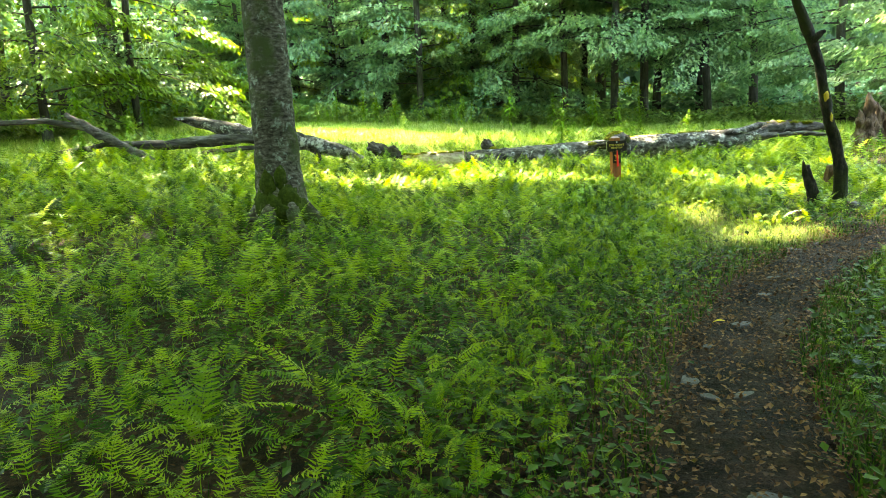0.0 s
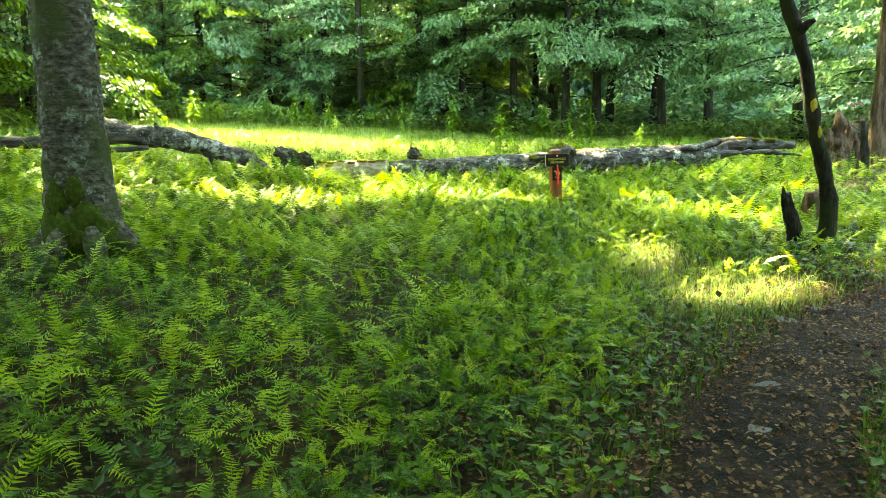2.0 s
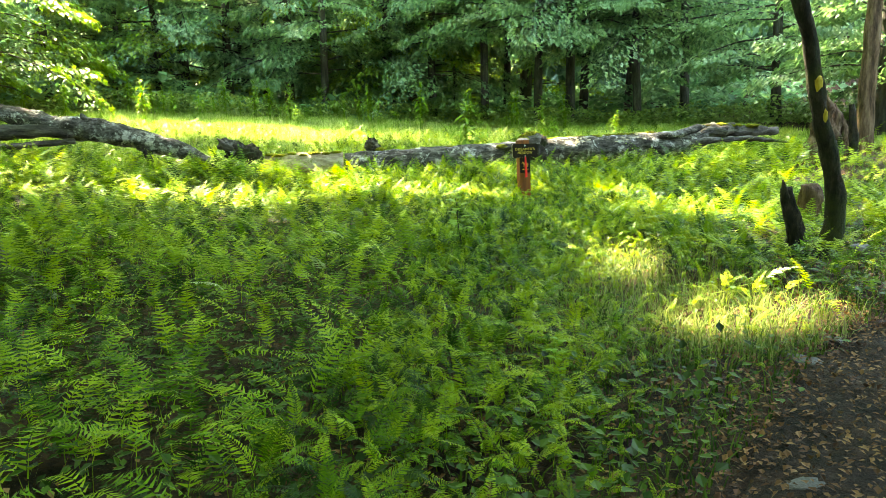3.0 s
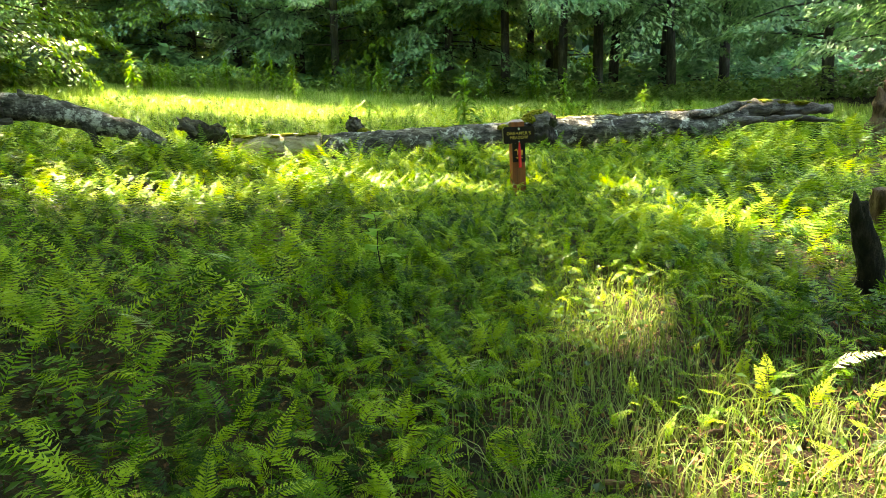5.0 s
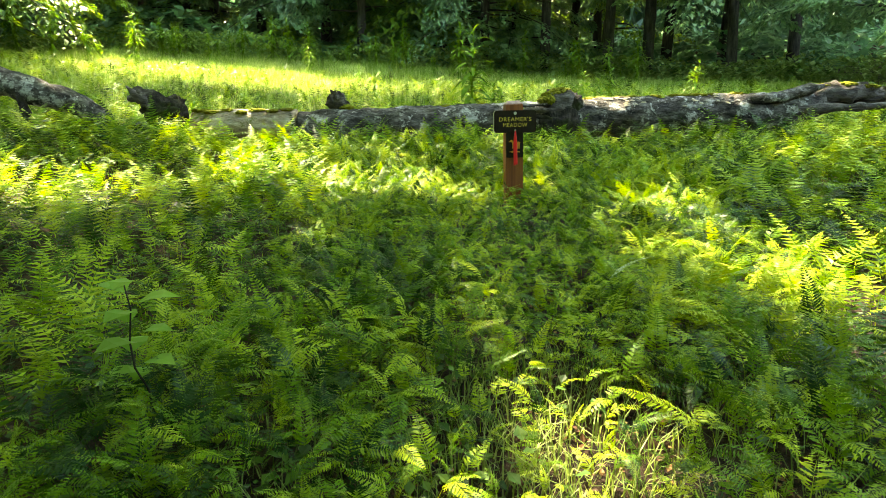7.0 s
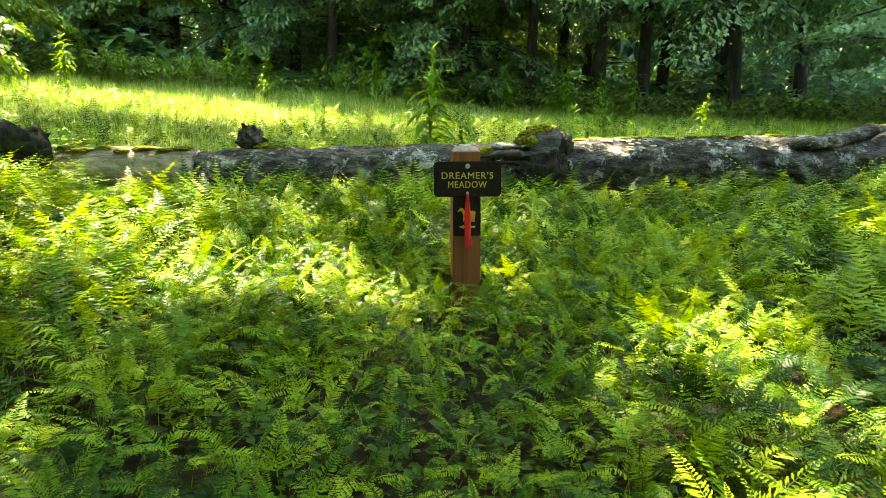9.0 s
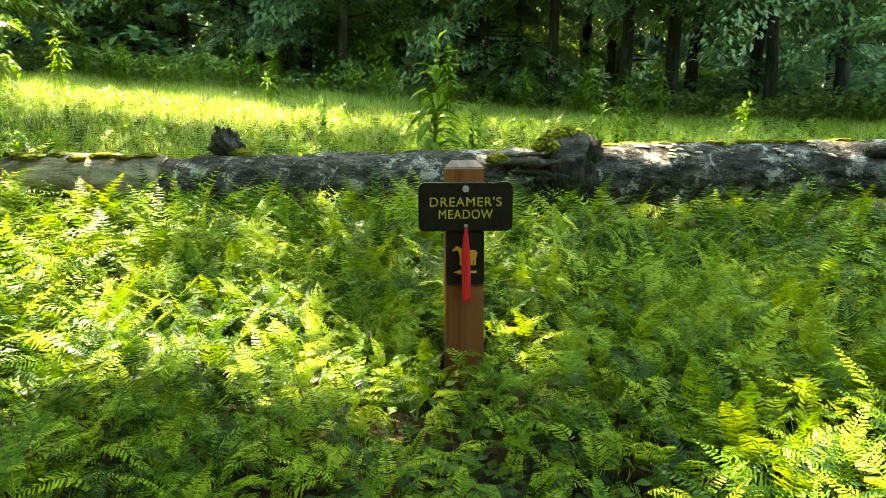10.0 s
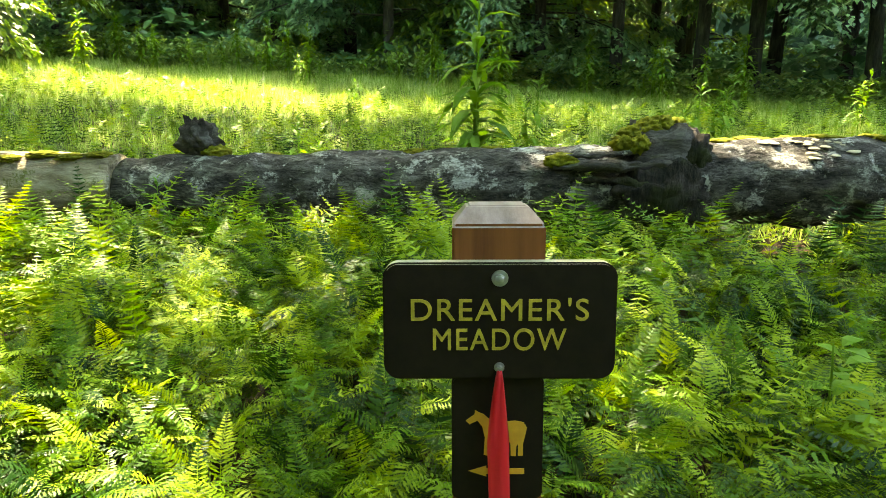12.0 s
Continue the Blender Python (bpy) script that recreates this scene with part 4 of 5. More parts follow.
def lettering(body, width, height, x, z):
    """One line of raised letters on the board, as a mesh of the given size."""
    cu = bpy.data.curves.new("lettering", "FONT")
    cu.body, cu.extrude, cu.offset, cu.space_character = body, 0.02, 0.0, 1.12
    tmp = new("tmp", cu)
    bpy.context.view_layer.update()
    me = bpy.data.meshes.new_from_object(tmp.evaluated_get(bpy.context.evaluated_depsgraph_get()))
    bpy.data.objects.remove(tmp)
    c = np.zeros(len(me.vertices) * 3)
    me.vertices.foreach_get("co", c)
    c = c.reshape(-1, 3)
    lo, hi = c.min(0), c.max(0)
    out = np.stack([x + ((c[:, 0] - lo[0]) / (hi[0] - lo[0]) - 0.5) * width, -0.1045 - 0.0015 * (c[:, 2] > 0), z + ((c[:, 1] - lo[1]) / (hi[1] - lo[1])) * height], 1)
    faces = [list(p.vertices) for p in me.polygons]
    bm = bmesh.new()
    for k, (dx, dz) in enumerate(((0, 0), (0.0003, 0.0002), (-0.0003, -0.0002))):
        vs = [bm.verts.new((p[0] + dx, p[1] - 0.00025 * k, p[2] + dz)) for p in out]
        for f in faces:
            bm.faces.new([vs[i] for i in f])
    part_bm("lettering", bm, M_YELLOW, board, "yellow routed capital letters", False)


lettering("DREAMER'S", 0.284, 0.037, 0.0, 0.002)
lettering("MEADOW", 0.214, 0.036, 0.0, -0.047)


def bolt(x, y, z, r):
    bm = bmesh.new()
    turn = Matrix.Rotation(radians(90), 4, "X")
    bmesh.ops.create_cone(bm, cap_ends=True, segments=24, radius1=r, radius2=r * 0.94, depth=0.003, matrix=turn)
    bmesh.ops.create_cone(bm, cap_ends=True, segments=6, radius1=r * 0.62, radius2=r * 0.58, depth=0.009, matrix=Matrix.Translation((0, -0.005, 0)) @ turn)
    bmesh.ops.create_uvsphere(bm, u_segments=12, v_segments=6, radius=r * 0.5, matrix=Matrix.Translation((0, -0.0085, 0)) @ Matrix.Diagonal((1, 0.35, 1, 1)))
    part_bm("bolt", bm, M_STEEL, sign, "dull zinc hex bolt with washer", False, pose(x, y, z))


bolt(0.0, -0.1055, SZ + 0.071, 0.0135)
bolt(0.0, -0.1055, SZ - 0.076, 0.0085)
plate = part_bm("marker_plate", rounded_plate(0.0765, 0.109, 0.012, -0.088, -0.0765), M_SIGN, sign, "dark brown marker plate with ochre shapes", False, pose(-0.001, 0, SZ - 0.2055))


def flat_shape(name, outline, y, mat, parent):
    bm = bmesh.new()
    f = bm.faces.new([bm.verts.new((a, y, b)) for a, b in outline])
    if f.normal.y > 0:
        f.normal_flip()
    r = bmesh.ops.extrude_face_region(bm, geom=[f])
    for v in r["geom"]:
        if isinstance(v, bmesh.types.BMVert):
            v.co.y -= 0.001
    bmesh.ops.recalc_face_normals(bm, faces=bm.faces[:])
    part_bm(name, bm, mat, parent, "ochre painted shape", False)


flat_shape("painted_shape", [(-0.0529, 0.0319), (-0.0465, 0.0255), (-0.0337, 0.0319), (-0.0255, 0.0219), (-0.0210, 0.0018), (-0.0228, -0.0283), (-0.0155, -0.0301), (-0.0109, -0.0073), (-0.0100, 0.0000), (0.0173, -0.0009), (0.0219, -0.0091), (0.0228, -0.0301), (0.0310, -0.0310), (0.0319, -0.0128), (0.0347, -0.0091), (0.0347, -0.0301), (0.0429, -0.0301), (0.0429, -0.0082), (0.0465, 0.0064), (0.0492, 0.0201), (0.0429, 0.0292), (0.0292, 0.0319), (0.0064, 0.0292), (-0.0100, 0.0310), (-0.0228, 0.0429), (-0.0328, 0.0474), (-0.0374, 0.0502), (-0.0383, 0.0429)], -0.0885, M_ORANGE, plate)
flat_shape("painted_arrow", [(-0.0483, -0.0575), (-0.0182, -0.0483), (-0.0182, -0.0529), (0.0456, -0.0529), (0.0456, -0.0629), (-0.0182, -0.0629), (-0.0182, -0.0675)], -0.0885, M_ORANGE, plate)


def ribbon():
    v, q = [], []
    n, m = 22, 7
    for i in range(n):
        t = i / (n - 1)
        w = 0.003 + 0.0145 * min(1, t * 2.6) ** 0.8
        for j in range(m):
            u = j / (m - 1) * 2 - 1
            v.append((u * w + 0.0 - 0.002 * math.sin(t * 5), -0.112 - 0.012 * min(1, t * 4) + 0.012 * t - 0.006 * (1 - u * u) * (1 - 0.4 * t) + 0.0025 * math.sin(u * 5 + t * 6), SZ - 0.078 - 0.3 * t + 0.004 * math.sin(u * 3) * t))
    for i in range(n - 1):
        for j in range(m - 1):
            q.append((i * m + j, i * m + j + 1, (i + 1) * m + j + 1, (i + 1) * m + j))
    ob = part("ribbon", mesh_from_arrays("ribbon", np.array(v), np.array(q), M_RED, True), sign, "bright red plastic ribbon tied to the bolt")
    sol = ob.modifiers.new("thickness", "SOLIDIFY")
    sol.thickness = 0.0008


ribbon()

# ---- fallen logs ----
def log_mesh(points, radii, mat, sides=28, rough=0.14, freq=3.0, seed=0, per=6):
    """A fallen stem through the points, closely stepped so that its skin can be uneven."""
    p, r = [], []
    pts = [Vector(a) for a in points]
    for i in range(len(pts) - 1):
        n = max(2, int((pts[i + 1] - pts[i]).length * per))
        for k in range(n):
            t = k / n
            p.append(pts[i].lerp(pts[i + 1], t))
            r.append(radii[i] + (radii[i + 1] - radii[i]) * t)
    p.append(pts[-1])
    r.append(radii[-1])
    return mesh_from_arrays("stem", *tube(p, r, sides, rough, freq, seed), mat, True)


long_log = new("fallen_log")
tagged(long_log, "long grey fallen log with pale lichen, moss and fungi", "log")
part("stem", log_mesh([(0.45, 14.49, 0.665), (0.9, 14.49, 0.655), (2.16, 14.5, 0.68), (3.27, 14.52, 0.715), (4.3, 14.53, 0.75), (5.1, 14.54, 0.77), (6.3, 14.56, 0.8), (7.0, 14.57, 0.84), (7.55, 14.6, 0.93)], (0.2, 0.235, 0.245, 0.25, 0.26, 0.265, 0.265, 0.25, 0.16), M_LOG, 64, 0.15, 4.0, 3, 20), long_log)


def lump(name, at, size, mat, parent, label, seed, rough=0.3, freq=1.8):
    bm = bmesh.new()
    bmesh.ops.create_icosphere(bm, subdivisions=4, radius=1)
    for v in bm.verts:
        k = 1 + rough * noise.noise(v.co * freq + Vector((seed, 0, 0))) + rough * 0.5 * noise.noise(v.co * freq * 2.7 + Vector((0, seed, 0))) + rough * 0.3 * noise.noise(v.co * freq * 6.0) + rough * 0.15 * noise.noise(v.co * freq * 15.0)
        v.co = Vector((v.co.x * size[0], v.co.y * size[1], v.co.z * size[2])) * k
    return part_bm(name, bm, mat, parent, label, True, pose(*at))


lump("burl", (4.02, 14.45, 0.9), (0.27, 0.2, 0.23), M_LOG_DARK, long_log, "knotty burl", 2, 0.32, 1.9)
# Solid black lumps; their colour stands for shade inside a knot and hollow.
lump("burl", (4.2, 14.36, 0.93), (0.1, 0.09, 0.13), M_BARK_BLACK, long_log, "knot with a hollow's shade in its black colour", 31, 0.4, 2.0)
lump("hollow", (4.0, 14.25, 0.7), (0.27, 0.07, 0.17), M_BARK_BLACK, long_log, "black lump that paints the shade of a rotten hollow", 33, 0.5, 2.2)
for k, (x, y, z, w) in enumerate(((3.78, 14.36, 1.0, 0.08), (3.84, 14.38, 1.06, 0.09), (3.92, 14.4, 1.1, 0.09), (4.0, 14.42, 1.115, 0.07), (3.86, 14.3, 1.0, 0.06), (4.1, 14.46, 1.1, 0.06))):
    lump("moss_cushion", (x, y, z), (w, 0.08, 0.055), M_MOSS, long_log, "bright yellow-green moss", 80 + k, 0.4, 3.0)
lump("moss_cushion", (3.4, 14.3, 0.9), (0.11, 0.06, 0.045), M_MOSS, long_log, "bright yellow-green moss", 6)
for k, (x, z, w) in enumerate(((4.42, 1.0, 0.1), (4.6, 1.012, 0.13), (4.83, 1.02, 0.09), (5.02, 1.03, 0.12), (5.3, 1.035, 0.08), (5.6, 1.045, 0.12), (5.85, 1.05, 0.16), (6.1, 1.055, 0.11), (6.4, 1.065, 0.1), (2.45, 0.92, 0.09), (2.7, 0.925, 0.12), (2.95, 0.94, 0.08), (1.45, 0.885, 0.07), (1.8, 0.9, 0.06))):
    lump("moss_cushion", (x, 14.6, z), (w, 0.11, 0.022 + 0.12 * w * w), M_MOSS, long_log, "bright yellow-green moss", 40 + k, 0.45, 3.0)
part("broken_limb", log_mesh([(3.35, 14.28, 0.86), (3.7, 14.23, 0.87), (4.1, 14.25, 0.9)], (0.014, 0.034, 0.022), M_LOG_DARK, 20, 0.9, 14, 3, 60), long_log, "dark split limb")
part("broken_limb", log_mesh([(3.45, 14.28, 0.79), (3.8, 14.23, 0.78), (4.15, 14.26, 0.72)], (0.012, 0.028, 0.03), M_BARK_BLACK, 20, 0.9, 14, 4, 60), long_log, "dark split limb")
part("broken_limb", log_mesh([(3.3, 14.3, 0.93), (3.6, 14.27, 0.93), (3.9, 14.28, 0.96)], (0.01, 0.022, 0.014), M_LOG, 20, 0.9, 14, 14, 60), long_log, "grey splinter of bark")
part("broken_limb", log_mesh([(6.5, 14.32, 0.98), (6.95, 14.36, 1.04), (7.3, 14.45, 1.13), (7.5, 14.5, 1.16)], (0.05, 0.075, 0.08, 0.03), M_LOG, 14, 0.25, 5, 5), long_log, "grey upturned split end")
part("broken_limb", log_mesh([(7.3, 14.62, 1.0), (8.1, 14.7, 1.05), (9.2, 14.85, 1.02)], (0.16, 0.15, 0.07), M_LOG_DARK, 22, 0.5, 5, 6, 24), long_log, "dark rotten end of the stem")
part("broken_limb", log_mesh([(6.6, 14.36, 0.86), (7.4, 14.4, 0.87), (8.3, 14.5, 0.9), (9.3, 14.6, 0.8)], (0.03, 0.06, 0.05, 0.03), M_LOG_DARK, 14, 0.6, 6, 7, 22), long_log, "dark splintered limb")
for k, x in enumerate((7.65, 7.9, 8.2, 8.55)):
    lump("moss_cushion", (x, 14.66, 1.155 + 0.02 * math.sin(x * 5)), (0.13, 0.1, 0.035), M_MOSS, long_log, "bright yellow-green moss", 90 + k, 0.5, 3.0)
lump("stub", (0.97, 14.53, 0.99), (0.12, 0.1, 0.13), M_LOG_DARK, long_log, "dark broken branch stub", 8, 0.6, 3.0)
lump("moss_cushion", (1.1, 14.5, 0.91), (0.09, 0.08, 0.045), M_MOSS, long_log, "bright yellow-green moss", 10, 0.5, 2.6)

short_log = new("fallen_log")
tagged(short_log, "short pale mossy log segment lying among ferns", "log")
part("stem", log_mesh([(-1.0, 14.47, 0.69), (-0.3, 14.46, 0.7), (0.42, 14.47, 0.69)], (0.19, 0.21, 0.195), M_LOG_PALE, 36, 0.14, 3, 11, 16), short_log)
for k, (x, y, w) in enumerate(((-0.9, 14.42, 0.1), (-0.72, 14.36, 0.12), (-0.5, 14.42, 0.1), (-0.3, 14.35, 0.07), (-0.1, 14.42, 0.12), (0.12, 14.38, 0.08), (0.3, 14.43, 0.09))):
    lump("moss_cushion", (x, y, 0.892 - 2.2 * (14.46 - y) ** 2), (w, 0.09, 0.026), M_MOSS, short_log, "bright yellow-green moss", 60 + k, 0.45, 3.0)

snag = new("rotten_snag")
tagged(snag, "dark rotten root snag standing among ferns", "stump")
lump("stem", (-1.4, 14.4, 0.9), (0.3, 0.17, 0.2), M_BARK_BLACK, snag, "", 21, 0.5, 1.6)
lump("root", (-1.64, 14.36, 1.09), (0.15, 0.09, 0.11), M_LOG_DARK, snag, "grey splintered root", 24, 0.5, 1.8)
part("root", log_mesh([(-1.25, 14.38, 1.0), (-1.12, 14.35, 0.9), (-1.08, 14.35, 0.5)], (0.08, 0.08, 0.08), M_BARK_BLACK, 12, 0.5, 6, 16, 14), snag)
part("root", log_mesh([(-1.5, 14.3, 0.95), (-1.72, 14.28, 1.14), (-1.8, 14.28, 1.22)], (0.06, 0.045, 0.012), M_LOG_DARK, 12, 0.5, 8, 26, 24), snag, "grey splintered root")

left_log = new("fallen_tree")
tagged(left_log, "grey-brown fallen trunk propped up behind the thick tree", "log")
part("stem", log_mesh([(-6.0, 13.85, 1.95), (-5.55, 13.85, 1.86), (-5.0, 13.85, 1.7), (-4.4, 13.85, 1.5), (-3.6, 13.85, 1.4), (-2.9, 13.85, 1.2), (-2.3, 13.86, 1.02), (-1.9, 13.88, 0.8)], (0.02, 0.11, 0.15, 0.18, 0.19, 0.18, 0.14, 0.1), M_LOG, 36, 0.25, 4, 17, 18), left_log)
part("limb", log_mesh([(-4.1, 13.75, 1.38), (-4.5, 13.72, 1.44), (-5.2, 13.7, 1.42), (-6.2, 13.7, 1.37), (-7.5, 13.7, 1.46)], (0.1, 0.12, 0.13, 0.11, 0.06), M_LOG_DARK, 18, 0.28, 4, 18, 12), left_log)
part("limb", log_mesh([(-4.0, 13.7, 1.25), (-4.6, 13.6, 1.2), (-5.3, 13.55, 1.16), (-5.8, 13.55, 0.95)], (0.05, 0.06, 0.05, 0.02), M_LOG_DARK, 12, 0.5, 5, 19, 14), left_log)
part("limb", log_mesh([(-2.9, 13.72, 1.1), (-2.8, 13.65, 0.9), (-2.75, 13.65, 0.5)], (0.06, 0.05, 0.04), M_BARK_BLACK, 12, 0.5, 5, 27, 14), left_log)
part("limb", log_mesh([(-3.75, 13.8, 1.5), (-3.85, 13.75, 1.64), (-3.87, 13.75, 1.7)], (0.05, 0.035, 0.015), M_LOG_DARK, 12, 0.5, 7, 28, 18), left_log, "short broken branch stub")

fork = new("fallen_branch")
tagged(fork, "forked bare brown dead branch sloping into the ferns", "branch")
part("stem", log_mesh([(-7.95, 13.0, 2.1), (-7.7, 13.0, 1.94), (-7.25, 13.0, 1.64), (-6.75, 13.0, 1.36), (-6.3, 13.0, 1.1), (-5.8, 13.0, 0.75)], (0.045, 0.08, 0.1, 0.085, 0.07, 0.06), M_LOG_DARK, 16, 0.4, 6, 20, 16), fork)
part("limb", log_mesh([(-7.4, 13.02, 1.75), (-7.8, 13.05, 1.86), (-8.4, 13.05, 2.0), (-9.3, 13.05, 2.0), (-10.4, 13.1, 2.1)], (0.07, 0.07, 0.06, 0.06, 0.04), M_LOG_DARK, 12, 0.2, 4, 21, 10), fork)
part("limb", log_mesh([(-8.2, 13.1, 1.3), (-7.6, 13.05, 1.36), (-7.0, 13.0, 1.5)], (0.08, 0.06, 0.05), M_BARK_BLACK, 12, 0.25, 4, 22, 10), fork)


def fungus(x, y, z, s, a):
    bm = bmesh.new()
    bmesh.ops.create_uvsphere(bm, u_segments=16, v_segments=8, radius=1)
    for v in bm.verts:
        k = 1 + 0.45 * noise.noise(v.co * 1.6 + Vector((x * 9, 0, 0)))
        v.co = Vector((v.co.x * k, v.co.y * 0.75 * k, v.co.z * (0.24 if v.co.z > 0 else 0.1) + 0.1 * noise.noise(v.co * 2.1 + Vector((0, x * 7, 0)))))
    ob = part_bm("bracket_fungus", bm, M_FUNGUS, None, "", True, pose(x, y, z, 15, 0, a) @ Matrix.Diagonal((s, s, s, 1)))
    tagged(ob, "cream bracket fungus growing on the grey log", "fungus", "fungi on the log")


for k in range(34):
    x = 4.6 + 0.5 * rng.random() if k < 22 else rng.uniform(5.4, 6.3)
    up = rng.uniform(0.35, 0.95)
    r = 0.255 + 0.01 * (x - 4.6)
    fungus(x, 14.53 - r * math.cos(up * 1.4), 0.758 + 0.026 * (x - 4.3) + r * math.sin(up * 1.4), rng.uniform(0.018, 0.042), rng.uniform(-30, 30))

# ---- small dark tree and its stump by the trail ----
dark_tree = new("tree")
tagged(dark_tree, "thin leaning black-barked tree with yellow blaze by the trail", "tree")
part("trunk", log_mesh([(4.6, 6.75, -0.1), (4.66, 6.75, 0.1), (4.72, 6.75, 0.3), (4.72, 6.75, 0.6), (4.62, 6.75, 1.0), (4.55, 6.75, 1.17), (4.48, 6.75, 1.5), (4.41, 6.75, 1.85), (4.33, 6.75, 2.08), (4.26, 6.75, 2.25), (4.1, 6.75, 2.6), (3.9, 6.8, 3.3), (3.65, 6.85, 5.0), (3.5, 6.9, 8.0)], (0.12, 0.1, 0.08, 0.074, 0.066, 0.063, 0.06, 0.056, 0.06, 0.06, 0.052, 0.045, 0.04, 0.02), M_BARK_BLACK, 20, 0.22, 6, 30, 16), dark_tree)
part("branch_scar", log_mesh([(4.3, 6.72, 2.12), (4.38, 6.68, 2.2), (4.42, 6.66, 2.22)], (0.05, 0.04, 0.02), M_BARK_BLACK, 12, 0.3, 8, 36, 20), dark_tree)
lump("blaze", (4.475, 6.69, 1.47), (0.034, 0.012, 0.055), M_BLAZE, dark_tree, "yellow paint blaze", 3)
lump("blaze", (4.545, 6.688, 1.22), (0.016, 0.012, 0.05), M_BLAZE, dark_tree, "yellow paint blaze", 4)
tv, tq, _ = spray_crown(77, 5.5, 8.0, 1.8, 14, 40, 0.14)
part("crown", mesh_from_arrays("crown", tv + np.array((3.5, 6.85, 0)), tq, M_LEAF2), dark_tree)
stump = new("stump")
part("trunk", log_mesh([(4.46, 6.75, -0.1), (4.42, 6.75, 0.15), (4.38, 6.75, 0.35), (4.32, 6.75, 0.52), (4.29, 6.75, 0.66)], (0.095, 0.08, 0.07, 0.056, 0.045), M_BARK_BLACK, 18, 0.28, 9, 31, 30), stump)
part("splinter", log_mesh([(4.27, 6.72, 0.58), (4.255, 6.72, 0.66), (4.24, 6.72, 0.73)], (0.03, 0.024, 0.004), M_BARK_BLACK, 10, 0.4, 14, 32, 12), stump, "black upright splinter")
tagged(stump, "jagged black broken stump beside the thin dark tree", "stump")
lump_rock = lump("stone", (4.78, 6.5, 0.16), (0.1, 0.07, 0.06), M_STONE, None, "", 9)
tagged(lump_rock, "pale grey rounded stone at the foot of the thin tree", "stone")

brown_tree = new("tree")
tagged(brown_tree, "bare brown barkless trunk at the edge of the clearing", "tree")
part("trunk", log_mesh([(10.45, 14.0, 0.3), (10.45, 14.0, 1.5), (10.5, 14.0, 3.5), (10.6, 14.1, 7.0)], (0.2, 0.15, 0.13, 0.08), M_ROT, 18, 0.14, 3, 33, 6), brown_tree)
rotten = new("rotten_stump")
tagged(rotten, "splintered brown rotten stump at the edge of the clearing", "stump")
for k, (dx, top, r0) in enumerate(((0, 1.72, 0.14), (0.2, 1.5, 0.12), (-0.18, 1.35, 0.12), (0.36, 1.25, 0.09), (0.08, 1.3, 0.16))):
    part("splinter", log_mesh([(9.12 + dx, 13.2 + 0.06 * (k % 3), 0.2), (9.12 + dx, 13.25, 0.9), (9.13 + dx, 13.25, top - 0.25), (9.1 + dx, 13.25, top - 0.06), (9.08 + dx, 13.25, top)], (r0 * 1.2, r0, r0 * 0.75, r0 * 0.35, 0.012), M_ROT, 16, 0.75, 6, 34 + k, 18), rotten)
post2 = part("stump", log_mesh([(9.52, 13.0, 0.2), (9.5, 13.0, 0.9), (9.43, 13.0, 1.46)], (0.09, 0.075, 0.05), M_BARK_BLACK, 10, 0.25, 5, 40, 8))
tagged(post2, "thin dark broken stump beside the rotten brown one", "stump")

white = new("tree")
tagged(white, "pale bare leaning dead trunk standing in the forest", "tree")
part("trunk", log_mesh([(-5.1, 36.0, 1.8), (-5.25, 36.0, 4.5), (-5.5, 36.0, 6.9), (-5.8, 36.0, 9.2), (-6.3, 36.2, 13.0)], (0.22, 0.19, 0.17, 0.15, 0.08), M_BARK_PALE, 14, 0.08, 2, 41, 4), white)


# ---- weeds ----
def lance(length, width):
    v, q = [], []
    for i, (s, w, z) in enumerate(((0, 0.12, 0), (0.3, 0.8, 0.08), (0.6, 0.85, 0.05), (1.0, 0.03, -0.16))):
        v += [(-w * width, s * length, z * length), (0, s * length, z * length - 0.02 * length), (w * width, s * length, z * length)]
    for i in range(3):
        q += [(3 * i, 3 * i + 1, 3 * i + 4, 3 * i + 3), (3 * i + 1, 3 * i + 2, 3 * i + 5, 3 * i + 4)]
    return np.array(v), np.array(q)


def build_weed(seed, stems, leaf=0.17):
    """A tall weed: upright stems with lance-shaped leaves in turning pairs, denser and lighter at the tip. One unit high."""
    r = np.random.default_rng(seed)
    weed = new("weed")
    for s in range(stems):
        top = 1.0 - 0.18 * s
        bx, by = r.normal(0, 0.03) * (s > 0), r.normal(0, 0.03) * (s > 0)
        ex, ey = bx + r.normal(0, 0.04), by + r.normal(0, 0.04)
        part("stem", mesh_from_arrays("stem", *tube(line((bx, by, -0.05), (ex, ey, top), 7, 0.03, seed + s), [0.009, 0.0085, 0.008, 0.007, 0.006, 0.005, 0.003], 6), M_WEED, True), weed)
        pairs = []
        for k in range(15):
            f = 0.28 + 0.72 * (k / 14) ** 0.8
            ln = leaf * (0.75 + 0.5 * math.sin(f * 3)) * (0.6 if f > 0.93 else 1) * r.uniform(0.8, 1.2)
            for sd in (0, 3.1416):
                lv, lq = lance(ln, ln * 0.13)
                pairs.append(scatter(lv, lq, np.array([(bx + (ex - bx) * f, by + (ey - by) * f, top * f)]), np.array([k * 1.4 + sd + r.normal(0, 0.2)]), np.array([1.0]), np.array([r.uniform(-0.5, 0.6) + (0.5 if f > 0.9 else 0)])))
        part("foliage", mesh_from_arrays("foliage", *join_arrays(pairs), M_WEED), weed)
    return tagged(weed, "tall green weed with lance-shaped leaves in the meadow", "weed", "tall weeds in the meadow")


